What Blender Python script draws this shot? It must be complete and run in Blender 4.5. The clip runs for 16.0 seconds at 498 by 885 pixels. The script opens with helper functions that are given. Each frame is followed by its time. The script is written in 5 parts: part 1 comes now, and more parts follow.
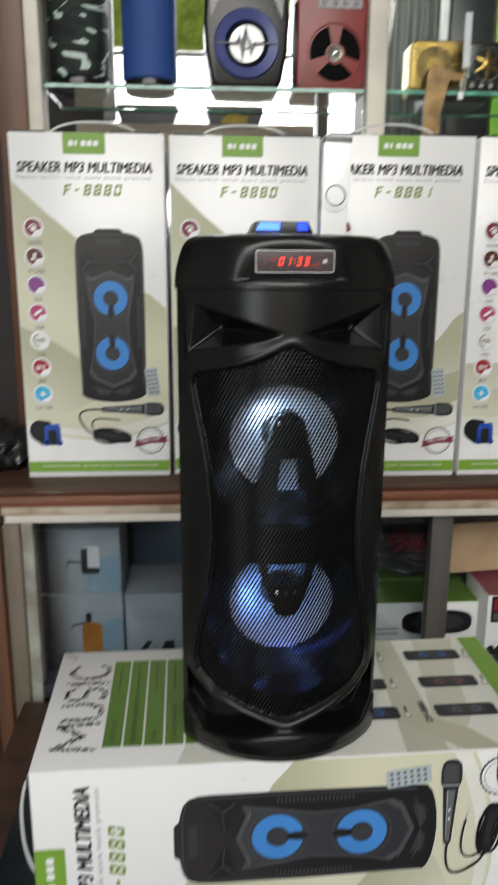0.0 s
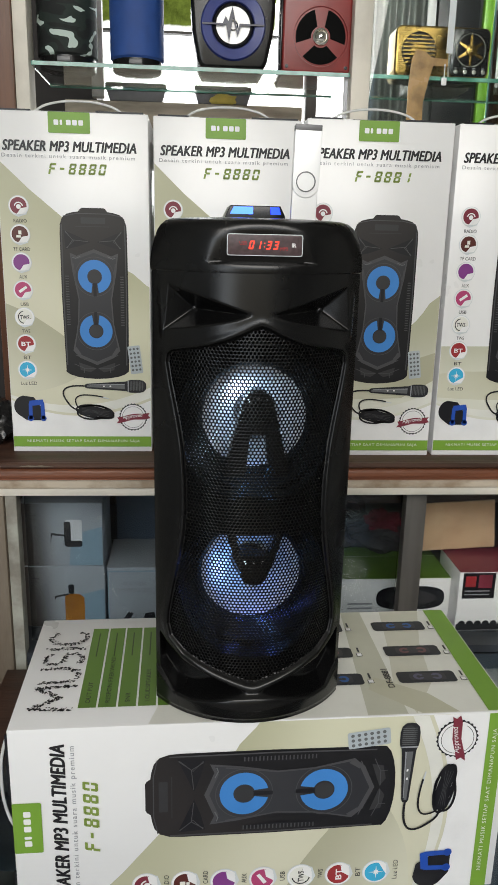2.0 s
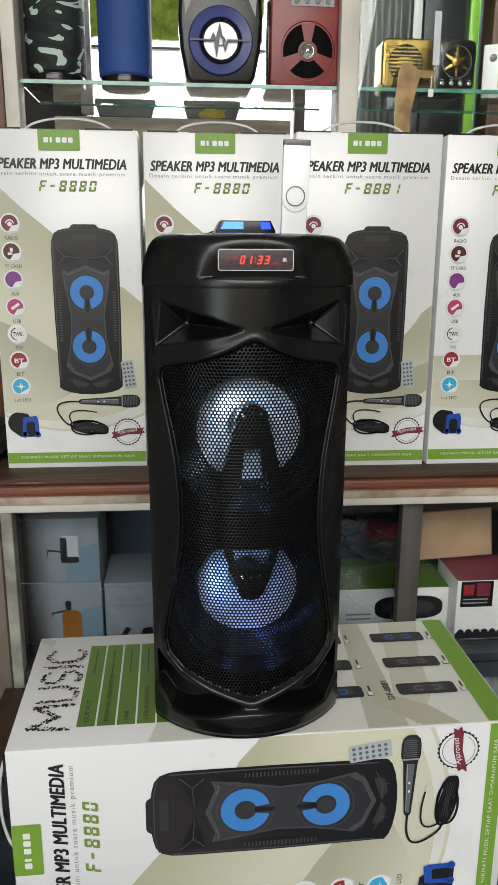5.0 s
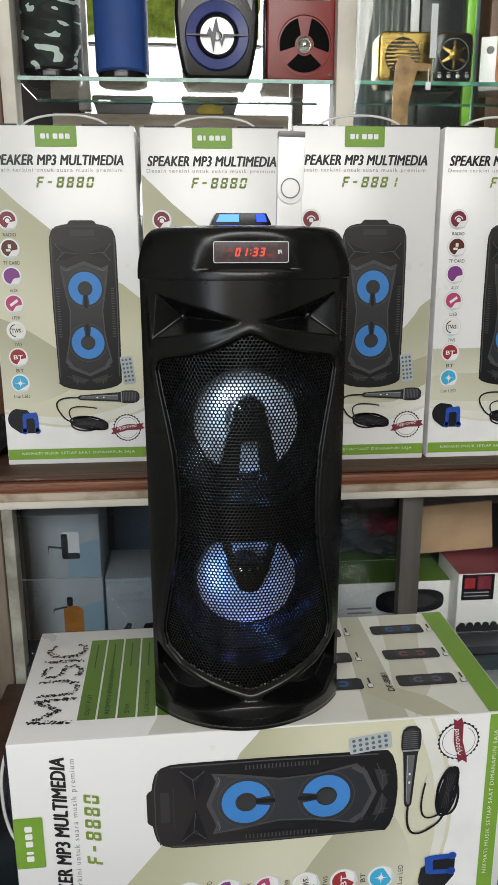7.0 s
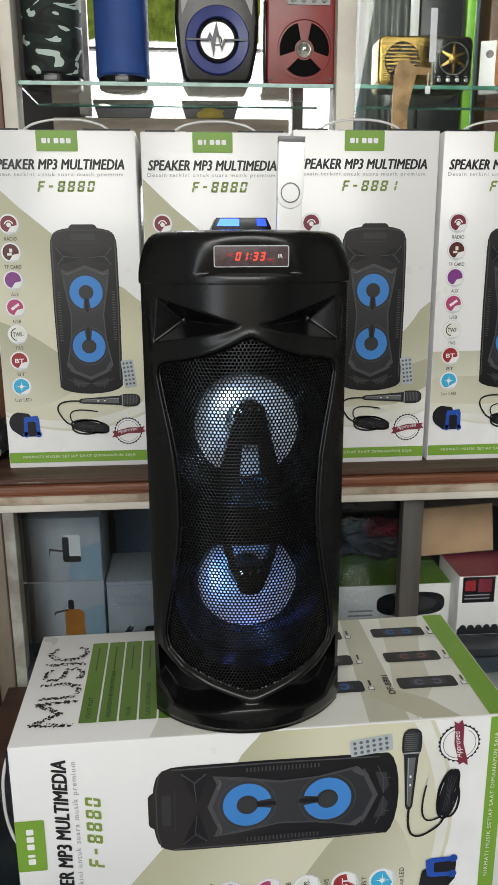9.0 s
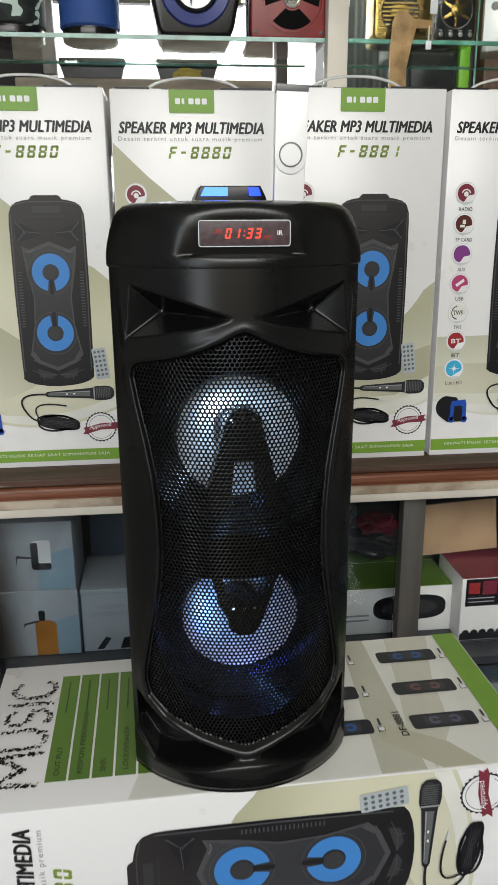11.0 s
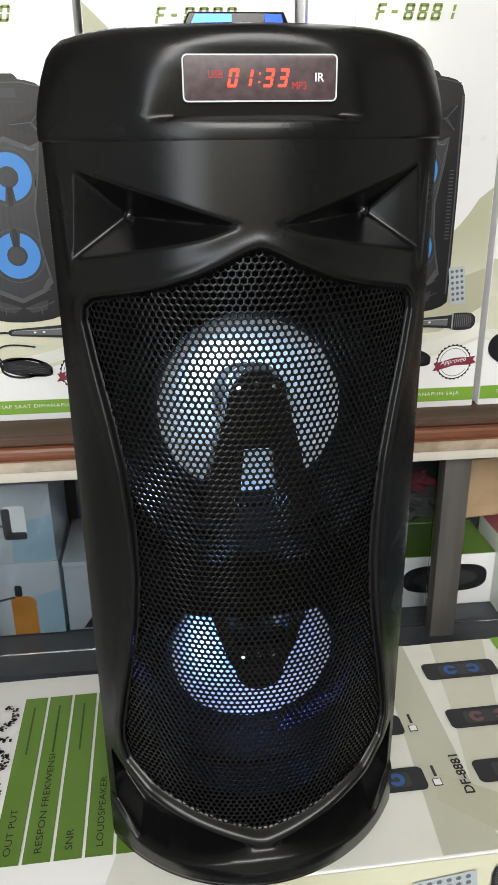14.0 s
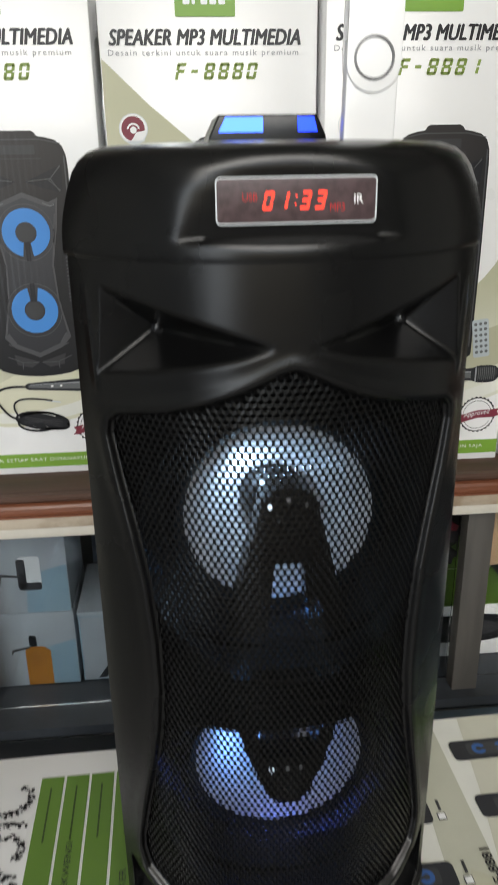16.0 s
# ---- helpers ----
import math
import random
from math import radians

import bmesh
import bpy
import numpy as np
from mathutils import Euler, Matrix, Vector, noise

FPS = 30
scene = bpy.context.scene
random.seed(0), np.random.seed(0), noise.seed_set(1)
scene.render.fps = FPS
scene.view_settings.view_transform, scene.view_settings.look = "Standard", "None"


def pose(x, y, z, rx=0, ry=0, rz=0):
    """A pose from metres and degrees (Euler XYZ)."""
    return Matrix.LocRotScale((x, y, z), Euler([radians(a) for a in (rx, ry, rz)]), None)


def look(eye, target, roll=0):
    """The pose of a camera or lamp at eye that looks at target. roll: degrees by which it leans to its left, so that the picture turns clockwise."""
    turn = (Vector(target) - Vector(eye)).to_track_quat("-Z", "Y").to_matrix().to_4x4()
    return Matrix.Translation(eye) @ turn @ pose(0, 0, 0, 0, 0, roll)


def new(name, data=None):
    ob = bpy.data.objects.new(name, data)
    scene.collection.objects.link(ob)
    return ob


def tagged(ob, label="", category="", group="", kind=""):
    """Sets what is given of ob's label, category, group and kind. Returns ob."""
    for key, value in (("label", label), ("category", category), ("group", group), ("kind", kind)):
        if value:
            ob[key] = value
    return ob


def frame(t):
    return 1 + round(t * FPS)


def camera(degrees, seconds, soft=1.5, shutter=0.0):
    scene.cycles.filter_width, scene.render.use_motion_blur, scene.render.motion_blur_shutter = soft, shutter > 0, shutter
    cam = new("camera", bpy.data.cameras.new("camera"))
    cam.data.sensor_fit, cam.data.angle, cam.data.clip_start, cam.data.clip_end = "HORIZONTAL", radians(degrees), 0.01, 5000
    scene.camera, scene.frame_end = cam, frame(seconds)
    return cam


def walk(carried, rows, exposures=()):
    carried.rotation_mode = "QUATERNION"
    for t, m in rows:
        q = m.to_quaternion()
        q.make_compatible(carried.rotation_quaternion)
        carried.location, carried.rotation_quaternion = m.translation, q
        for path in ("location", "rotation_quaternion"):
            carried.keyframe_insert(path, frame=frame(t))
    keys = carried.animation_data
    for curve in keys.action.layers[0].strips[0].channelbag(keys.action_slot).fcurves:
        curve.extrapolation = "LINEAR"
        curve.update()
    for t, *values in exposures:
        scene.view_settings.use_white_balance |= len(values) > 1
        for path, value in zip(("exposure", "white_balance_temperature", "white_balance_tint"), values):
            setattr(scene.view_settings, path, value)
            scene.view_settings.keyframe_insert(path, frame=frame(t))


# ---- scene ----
cam = camera(36.9, 16.0, 1.2, 0.4)
PATH = [
    (0, (0.02, -0.031, 1.344), (0.15, 1.909, 0.873), 0.3),
    (0.2, (0.025, -0.045, 1.346), (0.08, 1.874, 0.784), 0.5),
    (0.5, (0.034, -0.059, 1.346), (0.142, 1.85, 0.761), 1.5),
    (1, (0.037, -0.057, 1.346), (0.151, 1.86, 0.79), 1.8),
    (1.5, (0.036, -0.06, 1.346), (0.174, 1.864, 0.818), 1.6),
    (2, (0.035, -0.058, 1.347), (0.187, 1.867, 0.826), 1.3),
    (2.5, (0.033, -0.056, 1.348), (0.177, 1.871, 0.832), 1.4),
    (3, (0.034, -0.056, 1.349), (0.198, 1.873, 0.85), 1.2),
    (3.5, (0.035, -0.057, 1.348), (0.203, 1.871, 0.847), 1.1),
    (4, (0.033, -0.055, 1.35), (0.202, 1.875, 0.854), 0.9),
    (6.5, (0.041, -0.06, 1.348), (0.197, 1.872, 0.854), -0.2),
    (7, (0.04, -0.059, 1.346), (0.197, 1.871, 0.846), -0.2),
    (7.5, (0.041, -0.059, 1.347), (0.208, 1.871, 0.851), -0.4),
    (8, (0.039, -0.06, 1.348), (0.193, 1.873, 0.856), -0.3),
    (8.5, (0.038, -0.061, 1.348), (0.188, 1.872, 0.858), -0.2),
    (9, (0.04, -0.061, 1.347), (0.195, 1.871, 0.854), -0.3),
    (9.5, (0.038, -0.059, 1.35), (0.199, 1.876, 0.87), -0.5),
    (9.7, (0.038, -0.059, 1.351), (0.199, 1.875, 0.869), -0.5),
    (11.8, (0.042, 0.153, 1.348), (0.274, 2.049, 0.758), -0.3),
    (12, (0.047, 0.181, 1.349), (0.223, 2.084, 0.757), -0.3),
    (12.2, (0.051, 0.214, 1.347), (0.213, 2.103, 0.709), 0.0),
    (12.5, (0.053, 0.243, 1.336), (0.207, 2.111, 0.638), -0.6),
    (13, (0.051, 0.232, 1.328), (0.228, 2.085, 0.596), -0.5),
    (13.5, (0.047, 0.217, 1.325), (0.235, 2.071, 0.6), -0.1),
    (14, (0.053, 0.214, 1.322), (0.238, 2.062, 0.581), -0.7),
    (14.5, (0.054, 0.211, 1.322), (0.227, 2.065, 0.591), -0.6),
    (15, (0.054, 0.21, 1.325), (0.225, 2.065, 0.598), -0.7),
    (15.5, (0.052, 0.211, 1.327), (0.208, 2.07, 0.605), -0.4),
    (15.8, (0.049, 0.223, 1.339), (0.203, 2.088, 0.632), -0.5),
    (16, (0.048, 0.243, 1.358), (0.205, 2.106, 0.647), -0.9),
]
EXPOSURES = [(0.0, 0.43), (9.7, 0.43), (12.0, 0.41), (12.5, 0.58), (13.3, 0.97), (15.5, 0.97), (16.0, 0.64)]
walk(cam, [(t, look(eye, target, roll)) for t, eye, target, roll in PATH], EXPOSURES)


# ---- light ----
world = bpy.data.worlds.new("world")
scene.world = world
world.use_nodes = True
_sky = world.node_tree.nodes.new("ShaderNodeTexSky")
_sky.sky_type = "NISHITA"
_sky.sun_disc = False
_sky.sun_elevation, _sky.sun_rotation = radians(50), radians(200)
world.node_tree.links.new(_sky.outputs[0], world.node_tree.nodes["Background"].inputs[0])
world.node_tree.nodes["Background"].inputs[1].default_value = 0.12


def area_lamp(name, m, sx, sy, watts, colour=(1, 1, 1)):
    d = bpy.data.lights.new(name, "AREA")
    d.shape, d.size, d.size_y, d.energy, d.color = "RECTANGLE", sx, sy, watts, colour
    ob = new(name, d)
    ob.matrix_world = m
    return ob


# stand-ins for daylight from the open shop front behind the camera, and from the window behind the shelf
# unseen panel added inside the shop, well short of its opening
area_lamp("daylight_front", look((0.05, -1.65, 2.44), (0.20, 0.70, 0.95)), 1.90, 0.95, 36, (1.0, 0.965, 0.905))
area_lamp("daylight_street", look((-1.68, -2.90, 1.30), (0.15, 0.5, 1.0)), 0.85, 1.9, 14, (0.84, 0.92, 1.0))
area_lamp("daylight_window", look((0.2, 2.3, 1.9), (0.1, 0.6, 1.3)), 0.9, 0.9, 12, (0.97, 1.0, 1.0))


# ---- helpers of this scene ----
def noise_mat(name, base, rough=0.5, metal=0.0, vary=0.15, scale=30.0, bump=0.0, bscale=400.0, coat=0.0, spread=0.1, spec=0.5, second=None, stretch=(1, 1, 1)):
    """A surface with two scales of variation in colour and roughness, and a fine relief."""
    m = bpy.data.materials.new(name)
    m.use_nodes = True
    n, l = m.node_tree.nodes, m.node_tree.links
    b = n["Principled BSDF"]
    b.inputs["Metallic"].default_value = metal
    b.inputs["Specular IOR Level"].default_value = spec
    b.inputs["Coat Weight"].default_value = coat
    b.inputs["Coat Roughness"].default_value = 0.12
    tc, mp = n.new("ShaderNodeTexCoord"), n.new("ShaderNodeMapping")
    mp.inputs["Scale"].default_value = stretch
    l.new(tc.outputs["Object"], mp.inputs["Vector"])
    big, fine = n.new("ShaderNodeTexNoise"), n.new("ShaderNodeTexNoise")
    big.inputs["Scale"].default_value, big.inputs["Detail"].default_value = scale, 5
    fine.inputs["Scale"].default_value, fine.inputs["Detail"].default_value = bscale, 3
    l.new(mp.outputs[0], big.inputs["Vector"]), l.new(mp.outputs[0], fine.inputs["Vector"])
    mix = n.new("ShaderNodeMix")
    mix.data_type = "RGBA"
    dark = second or [c * (1 - vary) for c in base]
    light = base if second else [min(1, c * (1 + vary * 0.6)) for c in base]
    mix.inputs[6].default_value, mix.inputs[7].default_value = (*dark, 1), (*light, 1)
    add = n.new("ShaderNodeMath")
    add.operation = "MULTIPLY_ADD"
    add.inputs[1].default_value = 0.35
    l.new(fine.outputs[0], add.inputs[0])
    sub = n.new("ShaderNodeMapRange")
    sub.inputs[1].default_value, sub.inputs[2].default_value = 0.35, 0.65
    l.new(big.outputs[0], sub.inputs[0]), l.new(sub.outputs[0], add.inputs[2])
    l.new(add.outputs[0], mix.inputs[0]), l.new(mix.outputs[2], b.inputs["Base Color"])
    rr = n.new("ShaderNodeMapRange")
    rr.inputs[3].default_value, rr.inputs[4].default_value = max(0.02, rough - spread), min(1, rough + spread)
    l.new(big.outputs[0], rr.inputs[0]), l.new(rr.outputs[0], b.inputs["Roughness"])
    if bump:
        bp = n.new("ShaderNodeBump")
        bp.inputs["Strength"].default_value, bp.inputs["Distance"].default_value = bump, 0.001
        l.new(fine.outputs[0], bp.inputs["Height"]), l.new(bp.outputs[0], b.inputs["Normal"])
    return m


def ink(name, base, rough=0.35, vary=0.06):
    return laminate(noise_mat(name, base, rough, 0, vary, 18, 0.05, 500, 0.15, 0.08, 0.3))


def laminate(m, ripple=0.12):
    """Clear film over printed card, with the fine upright ripples of the corrugated board under it."""
    n, l = m.node_tree.nodes, m.node_tree.links
    wave, bp, tc = n.new("ShaderNodeTexWave"), n.new("ShaderNodeBump"), n.new("ShaderNodeTexCoord")
    wave.bands_direction = "X"
    wave.inputs["Scale"].default_value, wave.inputs["Distortion"].default_value, wave.inputs["Detail"].default_value = 55, 1.2, 2
    bp.inputs["Strength"].default_value, bp.inputs["Distance"].default_value = ripple, 0.001
    l.new(tc.outputs["Object"], wave.inputs["Vector"]), l.new(wave.outputs[1], bp.inputs["Height"])
    l.new(bp.outputs[0], n["Principled BSDF"].inputs["Coat Normal"])
    return m


def glow(name, colour, strength):
    m = bpy.data.materials.new(name)
    m.use_nodes = True
    b = m.node_tree.nodes["Principled BSDF"]
    b.inputs["Base Color"].default_value = (*[c * 0.3 for c in colour], 1)
    b.inputs["Emission Color"].default_value = (*colour, 1)
    b.inputs["Emission Strength"].default_value = strength
    return m


def glass(name, tint, rough=0.0):
    m = bpy.data.materials.new(name)
    m.use_nodes = True
    b = m.node_tree.nodes["Principled BSDF"]
    b.inputs["Base Color"].default_value = (*tint, 1)
    b.inputs["Transmission Weight"].default_value = 1
    b.inputs["Roughness"].default_value = rough
    b.inputs["IOR"].default_value = 1.45
    return m


def root(name, m, label, category, group="", kind=""):
    ob = new(name)
    ob.empty_display_size = 0.03
    ob.matrix_world = m
    return tagged(ob, label, category, group, kind)


def link(name, me, mat, parent=None, label=""):
    if mat is not None and not me.materials:
        me.materials.append(mat)
    ob = new(name, me)
    ob.parent = parent
    if label:
        ob["label"] = label
    return ob


def part(name, bm, mat, parent=None, label="", smooth=False):
    me = bpy.data.meshes.new(name)
    bmesh.ops.recalc_face_normals(bm, faces=bm.faces)
    bm.to_mesh(me)
    bm.free()
    if smooth:
        me.polygons.foreach_set("use_smooth", [True] * len(me.polygons))
        me.set_sharp_from_angle(angle=radians(40))
    return link(name, me, mat, parent, label)


def raw(name, verts, faces, mat, parent=None, label="", smooth=False):
    me = bpy.data.meshes.new(name)
    me.from_pydata([tuple(v) for v in verts], [], [tuple(int(i) for i in f) for f in faces])
    if smooth:
        me.polygons.foreach_set("use_smooth", [True] * len(me.polygons))
        me.set_sharp_from_angle(angle=radians(50))
    me.update()
    return link(name, me, mat, parent, label)


def add_box(bm, x0, x1, y0, y1, z0, z1, bevel=0.0, segs=2):
    r = bmesh.ops.create_cube(bm, size=1)["verts"]
    for v in r:
        v.co = ((x0 + x1) / 2 + v.co.x * (x1 - x0), (y0 + y1) / 2 + v.co.y * (y1 - y0), (z0 + z1) / 2 + v.co.z * (z1 - z0))
    if bevel:
        edges = {e for v in r for e in v.link_edges}
        bmesh.ops.bevel(bm, geom=list(edges), offset=bevel, segments=segs, affect="EDGES", profile=0.5)
    return bm


def box(name, x0, x1, y0, y1, z0, z1, mat, parent=None, bevel=0.0, label="", segs=2):
    return part(name, add_box(bmesh.new(), x0, x1, y0, y1, z0, z1, bevel, segs), mat, parent, label, smooth=bevel > 0)


def prism(name, pts, y0, y1, mat, parent=None, bevel=0.0, label="", smooth=True):
    """A plate with the outline pts (x, z), from y0 (front) to y1."""
    bm = bmesh.new()
    f = bm.faces.new([bm.verts.new((x, y0, z)) for x, z in pts])
    r = bmesh.ops.extrude_face_region(bm, geom=[f])
    for v in r["geom"]:
        if isinstance(v, bmesh.types.BMVert):
            v.co.y = y1
    if bevel:
        rim = [e for e in bm.edges if all(abs(v.co.y - y0) < 1e-7 for v in e.verts)]
        bmesh.ops.bevel(bm, geom=rim, offset=bevel, segments=3, affect="EDGES", profile=0.5)
    return part(name, bm, mat, parent, label, smooth)


def lathe(name, prof, mat, parent=None, m=Matrix(), seg=48, label=""):
    """A turned body: prof gives (radius, along), turned about the local y axis and placed by m."""
    vs, fs = [], []
    for r, h in prof:
        for i in range(seg):
            a = 2 * math.pi * i / seg
            vs.append(m @ Vector((r * math.cos(a), h, r * math.sin(a))))
    for j in range(len(prof) - 1):
        for i in range(seg):
            k = (i + 1) % seg
            fs.append((j * seg + i, j * seg + k, (j + 1) * seg + k, (j + 1) * seg + i))
    bm = bmesh.new()
    bv = [bm.verts.new(v) for v in vs]
    for f in fs:
        bm.faces.new([bv[i] for i in f])
    bmesh.ops.remove_doubles(bm, verts=bm.verts, dist=1e-6)
    return part(name, bm, mat, parent, label, True)


def tube(name, pts, radius, mat, parent=None, label="", cyclic=False):
    cu = bpy.data.curves.new(name, "CURVE")
    cu.dimensions, cu.bevel_depth, cu.bevel_resolution, cu.resolution_u = "3D", radius, 2, 5
    sp = cu.splines.new("NURBS")
    sp.points.add(len(pts) - 1)
    for p, co in zip(sp.points, pts):
        p.co = (*co, 1)
    sp.use_endpoint_u, sp.order_u, sp.use_cyclic_u = True, 3, cyclic
    tmp = bpy.data.objects.new(name, cu)
    scene.collection.objects.link(tmp)
    me = bpy.data.meshes.new_from_object(tmp.evaluated_get(bpy.context.evaluated_depsgraph_get()))
    bpy.data.objects.remove(tmp)
    return link(name, me, mat, parent, label)


def letters(body, size, shear=0.0, bold=0.0, spacing=1.0, align="LEFT"):
    """The mesh of a line of writing in the built-in font, in its own x, y plane."""
    cu = bpy.data.curves.new("writing", "FONT")
    cu.body, cu.size, cu.shear, cu.offset, cu.space_character, cu.resolution_u = body, size, shear, bold, spacing, 3
    cu.align_x = align
    tmp = bpy.data.objects.new("writing", cu)
    scene.collection.objects.link(tmp)
    me = bpy.data.meshes.new_from_object(tmp.evaluated_get(bpy.context.evaluated_depsgraph_get()))
    bpy.data.objects.remove(tmp)
    me.materials.clear()
    return me


def arc(cx, cz, r, a0, a1, n=24):
    return [(cx + r * math.cos(radians(a0 + (a1 - a0) * i / n)), cz + r * math.sin(radians(a0 + (a1 - a0) * i / n))) for i in range(n + 1)]


def rrect(x0, x1, z0, z1, r, n=5):
    return arc(x1 - r, z0 + r, r, -90, 0, n) + arc(x1 - r, z1 - r, r, 0, 90, n) + arc(x0 + r, z1 - r, r, 90, 180, n) + arc(x0 + r, z0 + r, r, 180, 270, n)


LAYER = 0.00025


def patch(name, polys, layer, mat, parent, label=""):
    """Printed shapes on a front face that looks towards -y, a hair above it."""
    vs, fs = [], []
    for p in polys:
        area = sum(a[0] * b[1] - b[0] * a[1] for a, b in zip(p, p[1:] + p[:1]))
        p = p if area > 0 else p[::-1]
        fs.append(range(len(vs), len(vs) + len(p)))
        vs += [(x, -LAYER * layer, z) for x, z in p]
    return raw(name, vs, fs, mat, parent, label)


def line(name, body, x, z, height, layer, mat, parent, width=None, shear=0.0, bold=0.0, turn=0.0, spacing=1.0, fat=0.0):
    """A printed line of writing: x, z of its lower left corner, its capitals' height, its whole width, and how much its strokes are fattened."""
    me = letters(body, 1.0, shear, bold, spacing)
    co = np.array([v.co[:] for v in me.vertices])
    lo, hi = co.min(0), co.max(0)
    sz = height / (hi[1] - lo[1])
    sx = width / (hi[0] - lo[0]) if width else sz
    c, s = math.cos(radians(turn)), math.sin(radians(turn))
    faces = [tuple(f.vertices) for f in me.polygons]
    vs, fs = [], []
    for k, (dx, dz) in enumerate(((0, 0), (fat, 0), (fat / 2, fat * 0.5)) if fat else ((0, 0),)):
        fs += [tuple(i + len(vs) for i in f) for f in faces]
        for q in co:
            a, b = (q[0] - lo[0]) * sx + dx, (q[1] - lo[1]) * sz + dz
            vs.append((x + a * c - b * s, -LAYER * (layer + 0.15 * k), z + a * s + b * c))
    return raw(name, vs, fs, mat, parent)


# ---- materials ----
M = {}
M["white_card"] = laminate(noise_mat("white_card", (0.80, 0.80, 0.80), 0.30, 0, 0.03, 6, 0.06, 160, 0.30))
M["black_ink"] = ink("black_ink", (0.018, 0.017, 0.02))
M["dark_ink"] = ink("dark_ink", (0.020, 0.021, 0.025))
M["coal_ink"] = ink("coal_ink", (0.012, 0.012, 0.015))
M["grey_ink"] = ink("grey_ink", (0.040, 0.040, 0.043))
M["sheen_ink"] = ink("sheen_ink", (0.070, 0.070, 0.075))
M["mid_ink"] = ink("mid_ink", (0.30, 0.31, 0.33))
M["pale_ink"] = ink("pale_ink", (0.62, 0.66, 0.68))
M["white_ink"] = ink("white_ink", (0.82, 0.82, 0.82))
M["green_ink"] = ink("green_ink", (0.19, 0.36, 0.045))
M["dark_green_ink"] = ink("dark_green_ink", (0.105, 0.20, 0.03))
M["olive_ink"] = ink("olive_ink", (0.23, 0.32, 0.07))
M["blue_ink"] = ink("blue_ink", (0.055, 0.23, 0.60))
M["sky_ink"] = ink("sky_ink", (0.05, 0.42, 0.68))
M["deep_blue_ink"] = ink("deep_blue_ink", (0.02, 0.08, 0.42))
M["red_ink"] = ink("red_ink", (0.32, 0.03, 0.035))
M["wine_ink"] = ink("wine_ink", (0.20, 0.03, 0.05))
M["pink_ink"] = ink("pink_ink", (0.45, 0.06, 0.17))
M["purple_ink"] = ink("purple_ink", (0.22, 0.05, 0.24))
M["brown_ink"] = ink("brown_ink", (0.10, 0.025, 0.02))
M["beige_ink"] = ink("beige_ink", (0.60, 0.59, 0.49))
M["cream_ink"] = ink("cream_ink", (0.75, 0.75, 0.69))
M["sand_ink"] = ink("sand_ink", (0.52, 0.52, 0.42))
M["stone_ink"] = ink("stone_ink", (0.50, 0.49, 0.37))
M["dim_blue_ink"] = ink("dim_blue_ink", (0.030, 0.100, 0.300))
M["violet_ink"] = ink("violet_ink", (0.100, 0.095, 0.150))


def gradient_ink(name, a, b, p, q):
    """Printed colour that runs from a at point p to b at point q of the carton's face."""
    m = ink(name, a)
    n, l = m.node_tree.nodes, m.node_tree.links
    tc, dot, ramp = n.new("ShaderNodeTexCoord"), n.new("ShaderNodeVectorMath"), n.new("ShaderNodeMapRange")
    mix = n.new("ShaderNodeMix")
    mix.data_type = "RGBA"
    dx, dz = q[0] - p[0], q[1] - p[1]
    dot.operation = "DOT_PRODUCT"
    dot.inputs[1].default_value = (dx, 0, dz)
    ramp.interpolation_type = "SMOOTHSTEP"
    ramp.inputs[1].default_value, ramp.inputs[2].default_value = p[0] * dx + p[1] * dz, q[0] * dx + q[1] * dz
    mix.inputs[6].default_value, mix.inputs[7].default_value = (*a, 1), (*b, 1)
    l.new(tc.outputs["Object"], dot.inputs[0]), l.new(dot.outputs["Value"], ramp.inputs[0]), l.new(ramp.outputs[0], mix.inputs[0])
    l.new(mix.outputs[2], n["Principled BSDF"].inputs["Base Color"])
    return m


M["sweep_upper"] = gradient_ink("sweep_upper", (0.47, 0.465, 0.325), (0.65, 0.635, 0.49), (0.085, 0.330), (0.030, 0.215))
M["sweep_right"] = gradient_ink("sweep_right", (0.46, 0.455, 0.31), (0.65, 0.64, 0.475), (0.178, 0.252), (0.170, 0.160))
M["sweep_lower"] = gradient_ink("sweep_lower", (0.43, 0.42, 0.30), (0.65, 0.64, 0.51), (0.080, 0.170), (0.030, 0.070))
M["sweep_low"] = gradient_ink("sweep_low", (0.45, 0.45, 0.32), (0.70, 0.70, 0.60), (0.100, 0.205), (0.100, 0.080))
M["body_ink"] = gradient_ink("body_ink", (0.028, 0.025, 0.025), (0.011, 0.011, 0.013), (0.090, 0.300), (0.150, 0.230))
M["field_ink"] = gradient_ink("field_ink", (0.044, 0.045, 0.051), (0.028, 0.029, 0.034), (0.121, 0.28), (0.121, 0.13))
M["remote_ink"] = ink("remote_ink", (0.42, 0.47, 0.50))
M["tone_ink"] = ink("tone_ink", (0.13, 0.135, 0.14))
M["black_plastic"] = noise_mat("black_plastic", (0.0042, 0.0042, 0.0044), 0.27, 0, 0.2, 12, 0.03, 1500, 0, 0.05, 0.40)
M["gloss_black"] = noise_mat("gloss_black", (0.008, 0.008, 0.009), 0.12, 0, 0.2, 20, 0, 300)
M["grille_metal"] = noise_mat("grille_metal", (0.0018, 0.0018, 0.0020), 0.22, 0.0, 0.2, 60, 0.0, 800, 0, 0.05, 0.35)
M["cone_paper"] = noise_mat("cone_paper", (0.54, 0.54, 0.56), 0.42, 0, 0.06, 40, 0.15, 700)
M["white_metal"] = noise_mat("white_metal", (0.86, 0.86, 0.86), 0.35, 0.1, 0.04, 20, 0.03, 500)
